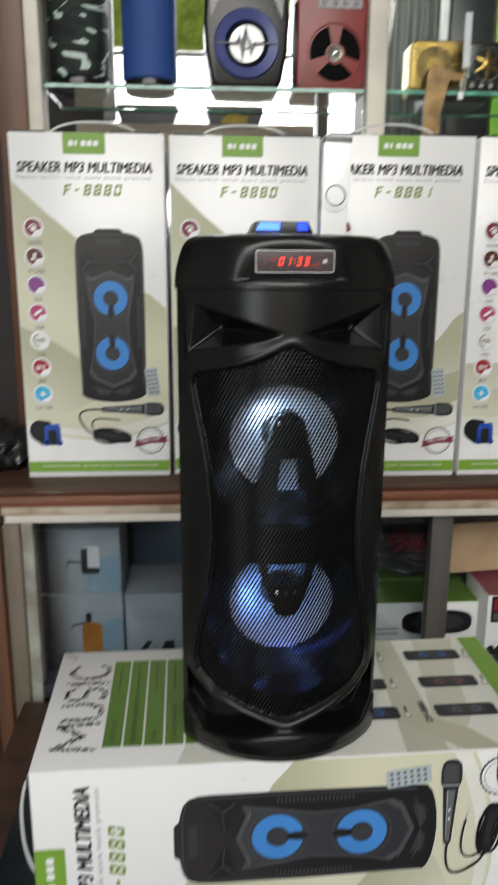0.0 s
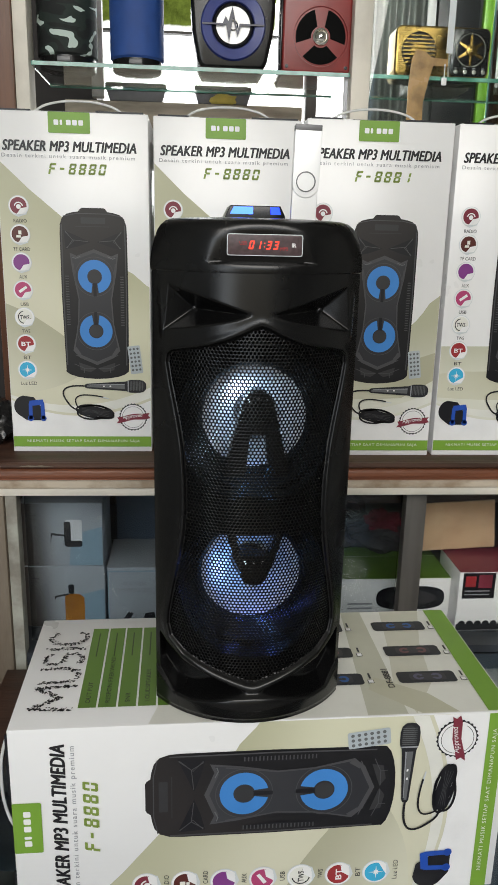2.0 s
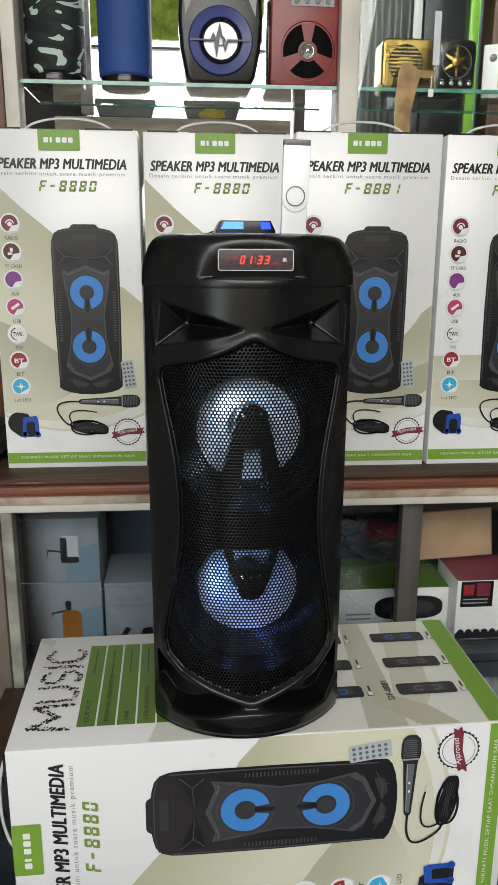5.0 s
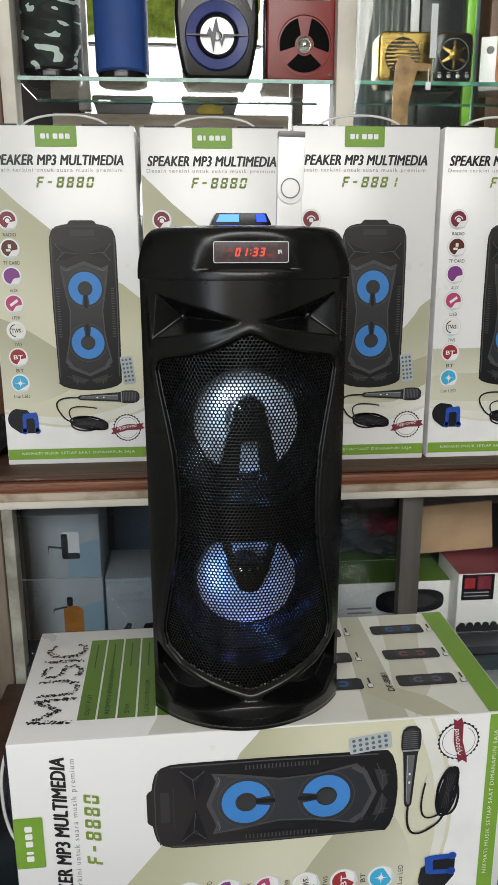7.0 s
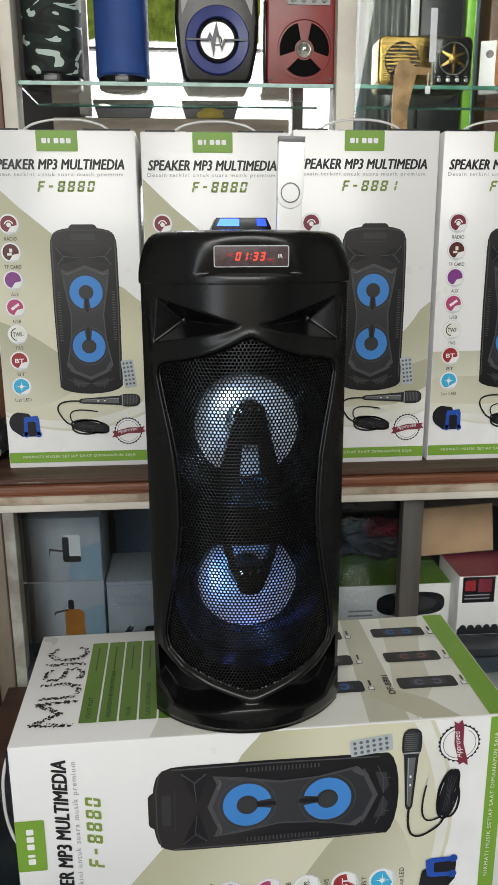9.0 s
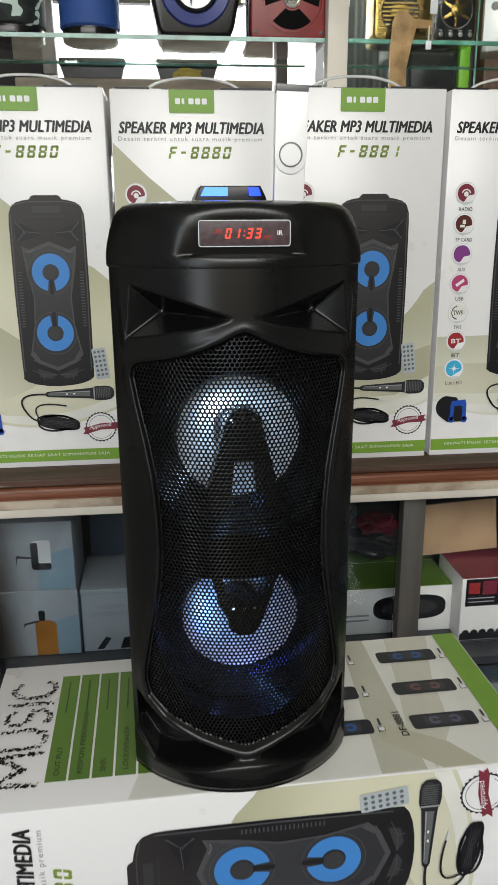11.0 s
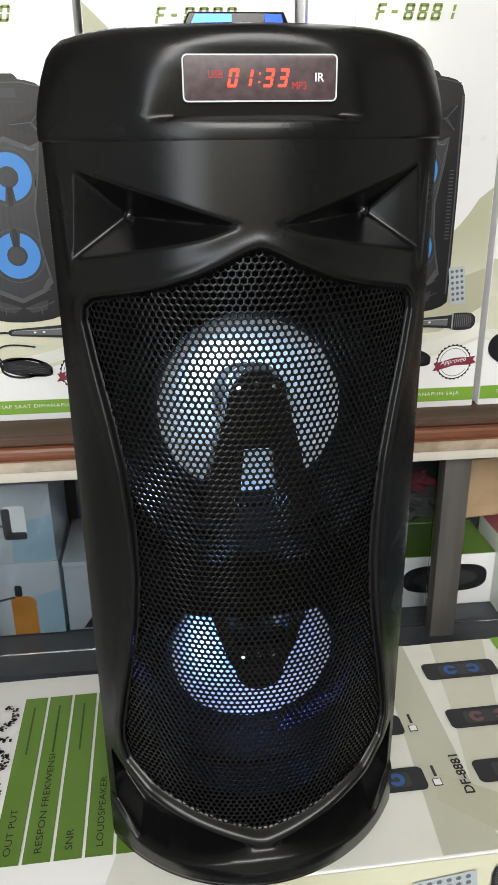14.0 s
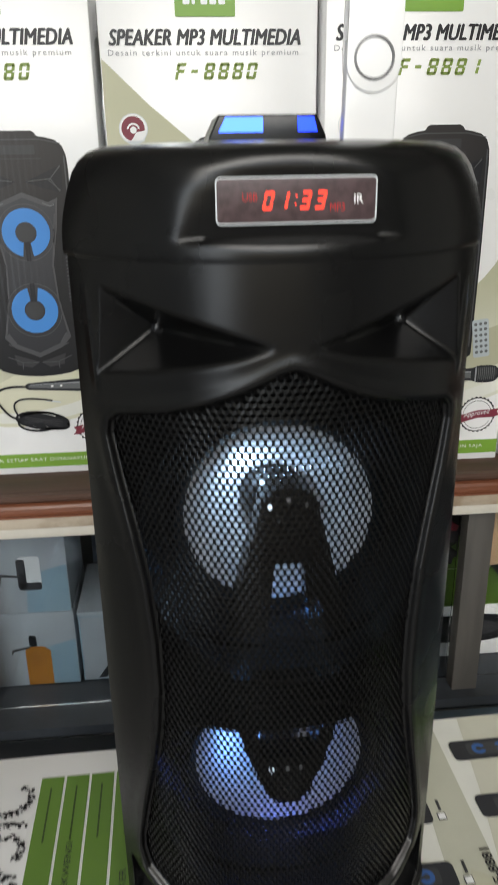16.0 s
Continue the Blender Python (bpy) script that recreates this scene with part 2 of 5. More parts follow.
M["grey_plastic"] = noise_mat("grey_plastic", (0.16, 0.16, 0.165), 0.4, 0, 0.15, 25, 0.05, 600)
M["clear_plastic"] = noise_mat("clear_plastic", (0.62, 0.63, 0.62), 0.22, 0, 0.12, 60, 0.1, 200)
M["umber_wood"] = noise_mat("umber_wood", (0.075, 0.036, 0.023), 0.48, 0, 0.5, 9, 0.3, 120, 0.02, stretch=(0.35, 5, 5))
M["brown_wood"] = noise_mat("brown_wood", (0.185, 0.066, 0.034), 0.32, 0, 0.45, 9, 0.25, 120, 0.2, stretch=(0.35, 5, 5))
M["dark_wood"] = noise_mat("dark_wood", (0.060, 0.028, 0.018), 0.50, 0, 0.5, 9, 0.3, 120, 0.03, stretch=(0.35, 5, 5))
M["upright_wood"] = noise_mat("upright_wood", (0.145, 0.058, 0.026), 0.42, 0, 0.5, 9, 0.3, 120, second=(0.060, 0.026, 0.014), stretch=(6, 6, 0.4))
M["raw_edge"] = noise_mat("raw_edge", (0.54, 0.46, 0.36), 0.6, 0, 0.35, 22, 0.4, 200, second=(0.27, 0.19, 0.12), stretch=(1, 1.5, 1.5))
M["raw_upright"] = noise_mat("raw_upright", (0.19, 0.155, 0.115), 0.6, 0, 0.35, 10, 0.4, 160, second=(0.12, 0.09, 0.06), stretch=(3, 3, 0.5))
M["cream_paint"] = noise_mat("cream_paint", (0.66, 0.62, 0.54), 0.5, 0, 0.15, 10, 0.25, 150)
M["chipped_paint"] = noise_mat("chipped_paint", (0.36, 0.36, 0.31), 0.55, 0, 0.4, 24, 0.4, 150, second=(0.17, 0.15, 0.12))
M["flaking_paint"] = noise_mat("flaking_paint", (0.74, 0.72, 0.68), 0.5, 0, 0.3, 30, 0.4, 150, second=(0.34, 0.30, 0.26), stretch=(1, 1, 0.6))
M["dull_alloy"] = noise_mat("dull_alloy", (0.085, 0.078, 0.07), 0.55, 0.1, 0.2, 12, 0.1, 300, stretch=(5, 5, 0.5))
M["pale_wall"] = noise_mat("pale_wall", (0.62, 0.62, 0.58), 0.7, 0, 0.12, 3, 0.2, 80)
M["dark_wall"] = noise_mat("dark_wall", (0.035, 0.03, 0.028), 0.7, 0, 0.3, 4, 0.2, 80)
M["concrete"] = noise_mat("concrete", (0.30, 0.29, 0.27), 0.7, 0, 0.25, 4, 0.3, 90)
M["cardboard"] = noise_mat("cardboard", (0.46, 0.31, 0.18), 0.75, 0, 0.3, 22, 0.25, 260, second=(0.34, 0.21, 0.115))
M["glass"] = glass("glass", (0.93, 0.98, 0.96))
M["blue_lamp"] = glow("blue_lamp", (0.008, 0.045, 1.0), 2.2)
M["blue_core"] = glow("blue_core", (0.042, 0.130, 1.0), 3.4)
M["smoked_window"] = noise_mat("smoked_window", (0.070, 0.044, 0.047), 0.38, 0, 0.3, 300, 0.05, 900)
M["red_digits"] = glow("red_digits", (1.0, 0.045, 0.02), 1.3)
M["dim_digits"] = glow("dim_digits", (0.5, 0.02, 0.02), 0.5)


# ---- the place ----
def structure(ob, label, category):
    return tagged(ob, label, category, kind="structure")


structure(box("floor", -3.2, 3.6, -3.2, 3.6, -0.10, 0.0, M["concrete"]), "grey worn concrete shop floor", "floor")
structure(box("ceiling", -3.2, 3.6, -3.2, 3.6, 2.9, 3.0, M["pale_wall"]), "pale painted plain ceiling", "ceiling")
structure(box("wall_west", -3.2, -3.05, -3.2, 3.6, 0, 2.9, M["pale_wall"]), "pale painted side wall of the shop", "wall")
structure(box("wall_east", 3.45, 3.6, -3.2, 3.6, 0, 2.9, M["pale_wall"]), "pale painted side wall of the shop", "wall")


# ---- product cartons ----
BW, BD, BH = 0.195, 0.192, 0.450


def icon(carton, name, x, z, colour, glyph, text, i):
    ic = patch(name, [arc(x, z, 0.0132, -40, 250, 24) + [(x - 0.001, z - 0.0140), (x + 0.0095, z - 0.0106)]], 4, M["pale_ink"], carton)
    patch("rim", [arc(x, z, 0.0124, -35, 240, 24) + [(x + 0.008, z - 0.0097)]], 5, M["white_ink"], ic)
    patch("disc", [arc(x - 0.0002, z + 0.0002, 0.0106, -14, 254, 24)], 6, M[colour], ic)
    if glyph == "TWS":
        patch("ring", [arc(x, z, 0.0088, 100, 350, 20) + arc(x, z, 0.0076, 350, 100, 20)], 7, M["dark_ink"], ic)
    if glyph == "star":
        pts = []
        for k in range(16):
            r = (0.0075, 0.0018, 0.0036, 0.0018)[k % 4]
            pts.append((x + r * math.sin(k * math.pi / 8), z + r * math.cos(k * math.pi / 8)))
        patch("glyph", [pts], 7, M["white_ink"], ic)
    elif glyph == "bar":
        patch("glyph", [[(x - 0.006, z - 0.001), (x + 0.004, z + 0.006), (x + 0.006, z + 0.003), (x - 0.004, z - 0.004)]], 7, M["white_ink"], ic)
    elif glyph == "card":
        patch("glyph", [[(x - 0.005, z - 0.004), (x + 0.001, z - 0.004), (x + 0.001, z - 0.001), (x - 0.005, z - 0.001)],
                        [(x - 0.002, z), (x + 0.002, z), (x + 0.002, z + 0.005), (x - 0.002, z + 0.005)]], 7, M["cream_ink"], ic)
    elif glyph == "wave":
        patch("glyph", [arc(x, z - 0.001, 0.0060, 10, 170, 10) + arc(x, z - 0.001, 0.0045, 170, 10, 10),
                        arc(x, z - 0.001, 0.0030, 0, 360, 12)], 7, M["white_ink"], ic)
    elif glyph:
        line("glyph", glyph, x - 0.0062, z - 0.003, 0.0058, 7, M["red_ink" if glyph == "TWS" and colour == "red_ink" else ("dark_ink" if colour == "cream_ink" else "white_ink")], ic, 0.0125, bold=0.02)
    if glyph != "star":
        patch("curl", [[(x + 0.0106, z - 0.0014), (x + 0.0024, z - 0.0030), (x - 0.0026, z - 0.0106), (x + 0.0052, z - 0.0102)]], 8, M["white_ink"], ic)
    w = {"TF CARD": 0.022, "Luz LED": 0.022, "RADIO": 0.017}.get(text, 0.0105)
    line("caption", text, x - w / 2 + 0.001, z - 0.0210, 0.0046, 4, M["grey_ink"], ic, w)


def seven(text, x, z, w, h, step):
    """Angular segment digits, as sheared quads."""
    segs = {"0": "abcdef", "1": "bc", "3": "abcdg", "4": "fgbc", "8": "abcdefg", "2": "abged", "F": "aefg", "-": "m", "D": "abcdef"}
    t, polys = w * 0.29, []
    for k, ch in enumerate(text):
        ox, p = x + k * step, []
        for s in segs[ch]:
            a = {"a": (0.08, h - t, w - 0.08 * w, h), "g": (t * 0.6, h / 2 - t / 2, w - t * 0.6, h / 2 + t / 2), "d": (0.08 * w, 0, w - 0.08 * w, t),
                 "b": (w - t, h / 2 + t * 0.25, w, h - t * 0.4), "c": (w - t, t * 0.4, w, h / 2 - t * 0.25), "f": (0, h / 2 + t * 0.25, t, h - t * 0.4),
                 "e": (0, t * 0.4 if ch != "F" else 0, t, h / 2 - t * 0.25), "m": (w * 0.1, h / 2 - t / 2, w * 0.75, h / 2 + t / 2)}[s]
            x0, z0, x1, z1 = a
            if s == "a":
                x0 = 0.08 * w
            polys.append([(ox + q + 0.22 * r, z + r) for q, r in ((x0, z0), (x1, z0), (x1, z1), (x0, z1))])
    return polys


def c_ring(cx, cz, r0, r1, gap, side):
    """A broad ring with a slot that opens along side (degrees)."""
    return arc(cx, cz, r1, side + gap, side + 360 - gap, 36) + arc(cx, cz, r0, side + 360 - gap * 1.5, side + gap * 1.5, 30)


def product_box(m, number, label, second=False):
    top = root("product_box", m, label, "box", "loudspeaker cartons")
    body = box("carton", 0, BW, 0, BD, 0, BH, M["white_card"], top, 0.0012)
    # the printed sweep of pale green and beige
    def curve(a, b, c, n=10):
        return [((1 - t) ** 2 * a[0] + 2 * t * (1 - t) * b[0] + t * t * c[0], (1 - t) ** 2 * a[1] + 2 * t * (1 - t) * b[1] + t * t * c[1]) for t in [i / n for i in range(n + 1)]]
    e = 0.0010
    if second:
        patch("printed_sweep", [[(e, 0.045), (BW - e, 0.045), (BW - e, 0.229)] + curve((0.180, 0.218), (0.150, 0.165), (0.095, 0.160), 8) + [(e, 0.159)]], 1, M["sweep_low"], top)
        patch("printed_sweep", [[(e, 0.120)] + curve((0.030, 0.124), (0.110, 0.120), (BW - e, 0.150), 8) + [(BW - e, 0.110)] + curve((0.150, 0.085), (0.080, 0.080), (e, 0.086), 8)], 2, M["sweep_lower"], top)
    else:
        patch("printed_sweep", [[(e, 0.045), (BW - e, 0.045), (BW - e, 0.232), (0.165, 0.251), (0.120, 0.288), (0.080, 0.322), (0.040, 0.355), (e, 0.392)]], 1, M["sweep_upper"], top)
        patch("printed_sweep", [[(0.150, 0.261), (0.172, 0.250), (BW - e, 0.231), (BW - e, 0.100), (0.150, 0.100)]], 2, M["sweep_right"], top)
        patch("printed_sweep", [[(e, 0.208)] + curve((0.030, 0.196), (0.070, 0.172), (0.095, 0.150), 8) + curve((0.110, 0.120), (0.070, 0.085), (e, 0.084), 8)], 2, M["sweep_lower"], top)
    patch("printed_sweep", [curve((e, 0.075), (0.09, 0.030), (BW - e, 0.075), 12) + [(BW - e, 0.0225), (e, 0.0225)]], 2, M["white_ink"], top)
    patch("printed_sweep", [curve((e, 0.078), (0.09, 0.034), (BW - e, 0.079), 12) + curve((BW - e, 0.094), (0.10, 0.048), (e, 0.082), 12)], 3, M["cream_ink"], top)
    # brand tag without its lettering: plain white bars on green
    tag = patch("brand_tag", [rrect(0.068, 0.121, 0.4245, 0.4497, 0.0015)], 3, M["green_ink"], top, "green brand tag with plain white marks")
    for k in range(5):
        patch("mark", [rrect(0.0752 + 0.0078 * k, 0.0752 + 0.0078 * k + (0.0030 if k == 1 else 0.0060), 0.4340, 0.4404, 0.0012)], 4, M["white_ink"], tag)
    line("title", "SPEAKER MP3 MULTIMEDIA", 0.0085, 0.4020, 0.0125, 3, M["black_ink"], top, 0.170, shear=0.22, bold=0.0, spacing=1.03, fat=0.0013)
    line("subtitle", "Desain terkini untuk suara musik premium", 0.0075, 0.3925, 0.0062, 3, M["mid_ink"], top, 0.170, spacing=1.25)
    for k, ch in enumerate(number):
        digit = None
        for seg in seven(ch, 0.0655 + 0.0128 * k, 0.3745, 0.0088, 0.0135, 0.0128):
            ob = patch("segment" if digit else "model_digit", [seg], 3, M["olive_ink"], digit or top)
            digit = digit or ob
    for i, (colour, glyph, text, nm) in enumerate((("wine_ink", "wave", "RADIO", "radio_icon"), ("brown_ink", "card", "TF CARD", "card_icon"), ("purple_ink", "", "AUX", "aux_icon"), ("pink_ink", "bar", "USB", "usb_icon"),
                                                   ("cream_ink", "TWS", "TWS", "pairing_icon"), ("red_ink", "BT", "BT", "wireless_icon"), ("sky_ink", "star", "Luz LED", "light_icon"))):
        icon(top, nm, 0.0255, 0.3340 - 0.0361 * i, colour, glyph, text, i)
    # picture of the loudspeaker
    sil = [(0.0785, 0.118)] + [(0.121 + 0.0435 * math.sin(a), 0.118 - 0.0125 * math.cos(a)) for a in [(-80 + 20 * k) * math.pi / 180 for k in range(9)]] + [(0.1645, 0.118), (0.1655, 0.22), (0.1652, 0.300), (0.1645, 0.312), (0.1615, 0.3205), (0.1555, 0.3255), (0.147, 0.3278), (0.140, 0.3288), (0.1375, 0.3322), (0.135, 0.3335), (0.107, 0.3335), (0.1045, 0.3322), (0.102, 0.3288), (0.095, 0.3278), (0.0865, 0.3255), (0.0805, 0.3205), (0.0775, 0.312), (0.0768, 0.300), (0.0765, 0.22)]
    pic = patch("loudspeaker_picture", [sil], 3, M["body_ink"], top, "printed picture of a black twin-cone loudspeaker")
    g = [(0.121, 0.281), (0.098, 0.272), (0.089, 0.276), (0.092, 0.250), (0.0985, 0.215), (0.0965, 0.180), (0.089, 0.145), (0.098, 0.135), (0.121, 0.125), (0.144, 0.135), (0.153, 0.145), (0.1455, 0.180), (0.1435, 0.215), (0.150, 0.250), (0.153, 0.276), (0.144, 0.272)]
    patch("grille", [g], 4, M["sheen_ink"], pic)
    patch("grille_field", [[(0.121 + (x - 0.121) * 0.93, 0.205 + (z - 0.205) * 0.94) for x, z in g]], 5, M["field_ink"], pic)
    def strip(pts, w):
        l, r = [], []
        for i, (x, z) in enumerate(pts):
            a, b = pts[max(0, i - 1)], pts[min(len(pts) - 1, i + 1)]
            dx, dz = b[0] - a[0], b[1] - a[1]
            q = math.hypot(dx, dz) or 1
            l.append((x - dz / q * w, z + dx / q * w)), r.append((x + dz / q * w, z - dx / q * w))
        return l + r[::-1]
    for s in (-1, 1):
        mir = lambda pts: [(0.121 + s * (x - 0.121), z) for x, z in pts]
        patch("edge_sheen", [strip(mir([(0.0795, 0.312), (0.0790, 0.22), (0.0805, 0.125)]), 0.0007)], 6, M["sheen_ink"], pic)
        patch("trim_sheen", [strip(mir([(0.093, 0.262), (0.0992, 0.215), (0.0972, 0.180), (0.091, 0.147)]), 0.0006)], 6, M["sheen_ink"], pic)
        patch("corner_sheen", [strip(mir([(0.0925, 0.2700), (0.0965, 0.2685), (0.1030, 0.2715)]), 0.0005)], 6, M["tone_ink"], pic)
        patch("rib_hatch", [mir([(0.0822, z), (0.0868, z), (0.0868, z + 0.0012), (0.0822, z + 0.0012)]) for z in [0.180 + 0.0034 * k for k in range(20)]], 7, M["sheen_ink"], pic)
        patch("horn_ridge", [strip(mir([(0.084, 0.304), (0.0935, 0.2925), (0.114, 0.2905)]), 0.0004), strip(mir([(0.0935, 0.2925), (0.086, 0.2815)]), 0.0004)], 7, M["sheen_ink"], pic)
        patch("foot_ridge", [strip(mir([(0.090, 0.1265), (0.1035, 0.1205), (0.119, 0.1200)]), 0.0004), strip(mir([(0.1035, 0.1205), (0.1030, 0.1140)]), 0.0004)], 7, M["sheen_ink"], pic)
        patch("rib_field", [strip(mir([(0.0845, 0.245), (0.0870, 0.215), (0.0850, 0.180)]), 0.0018)], 6, M["coal_ink"], pic)
        patch("foot_facet", [mir([(0.096, 0.1285), (0.120, 0.1205), (0.112, 0.1150), (0.098, 0.1180)])], 5, M["grey_ink"], pic)
        patch("corner_facet", [mir([(0.090, 0.1470), (0.0975, 0.1380), (0.1000, 0.1400), (0.0935, 0.1500)])], 6, M["sheen_ink"], pic)
        patch("horn_sheen", [strip(mir([(0.084, 0.303), (0.095, 0.291), (0.085, 0.282)]), 0.0004)], 6, M["sheen_ink"], pic)
        patch("foot_sheen", [strip(mir([(0.092, 0.139), (0.121, 0.1265)]), 0.0005)], 6, M["sheen_ink"], pic)
    patch("cap_sheen", [strip([(0.082, 0.3225), (0.100, 0.3262), (0.142, 0.3262), (0.160, 0.3225)], 0.0005)], 6, M["sheen_ink"], pic)
    patch("horn", [[(0.082, 0.305), (0.117, 0.290), (0.100, 0.284), (0.084, 0.280)], [(0.160, 0.305), (0.125, 0.290), (0.142, 0.284), (0.158, 0.280)]], 4, M["coal_ink"], pic)
    patch("foot", [[(0.086, 0.128), (0.121, 0.119), (0.156, 0.128), (0.140, 0.113), (0.121, 0.110), (0.102, 0.113)]], 4, M["coal_ink"], pic)
    patch("display", [rrect(0.105, 0.137, 0.3135, 0.3215, 0.001), [(0.098, 0.3095), (0.142, 0.3095), (0.142, 0.3103), (0.098, 0.3103)]], 5, M["grey_ink"], pic)
    for z, side in ((0.2450, -90), (0.1720, 90)):
        patch("cone_ring", [c_ring(0.121, z, 0.0098, 0.0222, 13, side)], 6, M["blue_ink"], pic, "blue printed ring with a slot")
        patch("cone_cap", [arc(0.121, z, 0.0085, 0, 350, 24)], 8, M["grey_ink"], pic)
        d = -1 if side < 0 else 1
        patch("slot_bar", [[(0.1185, z + d * 0.004), (0.1235, z + d * 0.004), (0.1230, z + d * 0.0260), (0.1190, z + d * 0.0260)]], 7, M["coal_ink"], pic)
        patch("cone_halo", [arc(0.121, z, 0.0262, 0, 355, 40) + arc(0.121, z, 0.0255, 355, 0, 40)], 6, M["sheen_ink"], pic)
    if second:
        for ob in (pic, *pic.children):
            for v in ob.data.vertices:
                v.co.x -= 0.0085
    # remote, microphone, coiled cable, seal, charger
    def turned(p, cx, cz, deg):
        c, s = math.cos(radians(deg)), math.sin(radians(deg))
        return [(cx + a * c - b * s, cz + a * s + b * c) for a, b in p]
    rem = patch("remote_picture", [turned(rrect(-0.0085, 0.0085, -0.0195, 0.0195, 0.002), 0.1735, 0.1330, 7)], 7, M["remote_ink"], top)
    patch("button", [turned(arc(-0.005 + 0.005 * (k % 3), 0.015 - 0.0058 * (k // 3), 0.0017, 0, 340, 8), 0.1735, 0.1330, 7) for k in range(18)], 8, M["tone_ink"], rem)
    def barrel(pts, cz):
        return [(x, cz + w) for x, w in pts] + [(x, cz - w) for x, w in pts[::-1]]
    cz = 0.0955
    if second:
        for ob in (rem, *rem.children):
            for v in ob.data.vertices:
                v.co.x -= 0.0085
    mic = patch("microphone_picture", [barrel([(0.103, 0.0020), (0.106, 0.0034), (0.158, 0.0067), (0.161, 0.0072), (0.164, 0.0086), (0.168, 0.0092), (0.178, 0.0092), (0.184, 0.0080), (0.1875, 0.0045), (0.1880, 0.0010)], cz)], 7, M["dark_ink"], top)
    patch("handle_tone", [[(0.106, cz - 0.0014), (0.158, cz - 0.0040), (0.158, cz + 0.0018), (0.106, cz + 0.0012)]], 8, M["tone_ink"], mic)
    patch("switch", [rrect(0.128, 0.1305, 0.0945, 0.0962, 0.0003)], 9, M["white_ink"], mic)
    patch("switch", [rrect(0.137, 0.1395, 0.0947, 0.0964, 0.0003)], 9, M["white_ink"], mic)
    patch("sheen", [[(0.108, cz + 0.0014), (0.158, cz + 0.0020), (0.158, cz + 0.0034), (0.108, cz + 0.0020)]], 8, M["mid_ink"], mic)
    patch("mesh_tone", [barrel([(0.1655, 0.0050), (0.168, 0.0060), (0.178, 0.0060), (0.183, 0.0045), (0.1855, 0.0020)], cz + 0.0012)], 8, M["grey_ink"], mic)
    patch("mesh_band", [[(0.1655 + 0.0021 * k, cz - 0.0062), (0.1661 + 0.0021 * k, cz - 0.0062), (0.1661 + 0.0021 * k, cz + 0.0074), (0.1655 + 0.0021 * k, cz + 0.0074)] for k in range(9)], 9, M["tone_ink"], mic)
    patch("collar", [[(0.1622, cz - 0.0076), (0.1638, cz - 0.0082), (0.1638, cz + 0.0082), (0.1622, cz + 0.0076)]], 9, M["mid_ink"], mic)
    # the lead, wound into a flat bundle of loops and tied
    def loop(cx, cy, rx, ry, deg):
        c, s2 = math.cos(radians(deg)), math.sin(radians(deg))
        e2 = [(rx * math.cos(a), ry * math.sin(a)) for a in np.linspace(0, 2 * math.pi, 29)]
        return strip([(cx + a * c - b * s2, cy + a * s2 + b * c) for a, b in e2], 0.0012)
    coil = patch("cable_picture", [turned([(-0.020, -0.0070), (0.004, -0.0056), (0.020, -0.0080), (0.026, 0.0), (0.020, 0.0074), (0.004, 0.0050), (-0.020, 0.0074), (-0.024, 0.0)], 0.116, 0.0585, -8)], 7, M["coal_ink"], top)
    patch("loop", [loop(0.1160, 0.0590, 0.0260, 0.0088, -8)], 8, M["coal_ink"], coil)
    patch("loop", [loop(0.1180, 0.0580, 0.0245, 0.0066, -14)], 8, M["coal_ink"], coil)
    patch("loop", [loop(0.1130, 0.0580, 0.0215, 0.0100, 2)], 8, M["coal_ink"], coil)
    patch("loop_sheen", [strip(turned([(-0.018, 0.002 - 0.0022 * k), (0.0, 0.0012 - 0.0010 * k), (0.020, 0.003 - 0.0026 * k)], 0.116, 0.0590, -8), 0.00022) for k in range(4)], 9, M["sheen_ink"], coil)
    patch("lead", [strip(curve((0.105, 0.0955), (0.060, 0.099), (0.078, 0.073), 12) + curve((0.078, 0.073), (0.086, 0.060), (0.096, 0.062), 6), 0.0011),
                   strip(curve((0.128, 0.080), (0.079, 0.090), (0.092, 0.066), 12), 0.0009)], 10, M["coal_ink"], coil)
    patch("plug", [[(0.122, 0.0795), (0.136, 0.0772), (0.136, 0.0786), (0.122, 0.0815)]], 9, M["pale_ink"], coil)
    seal = patch("seal", [[(0.169 + (0.0193 + 0.0007 * math.cos(a * 26)) * math.cos(a), 0.051 + (0.0193 + 0.0007 * math.cos(a * 26)) * math.sin(a)) for a in np.linspace(0, 2 * math.pi, 156, endpoint=False)]], 4, M["dark_ink"], top, "round approval seal with a red ribbon")
    patch("inner", [arc(0.169, 0.051, 0.0178, 0, 355, 40)], 5, M["white_ink"], seal)
    patch("hairline", [arc(0.169, 0.051, 0.0155, 20, 330, 30) + arc(0.169, 0.051, 0.0150, 330, 20, 30)], 6, M["grey_ink"], seal)
    rib = patch("ribbon", [[(0.1455, 0.0420), (0.151, 0.0425), (0.169, 0.0475), (0.187, 0.0478), (0.1935, 0.0500), (0.190, 0.0535), (0.1925, 0.0575), (0.187, 0.0565), (0.169, 0.0560), (0.152, 0.0515), (0.1465, 0.0505), (0.149, 0.0465)]], 7, M["wine_ink"], seal)
    line("ribbon_word", "Approved", 0.1545, 0.0465, 0.0072, 8, M["white_ink"], rib, 0.029, shear=0.3, turn=8)
    ch = patch("charger_picture", [arc(0.020, 0.066, 0.0155, 100, 235, 12) + [(0.021, 0.046), (0.043, 0.046), (0.045, 0.060), (0.032, 0.079)]], 7, M["coal_ink"], top)
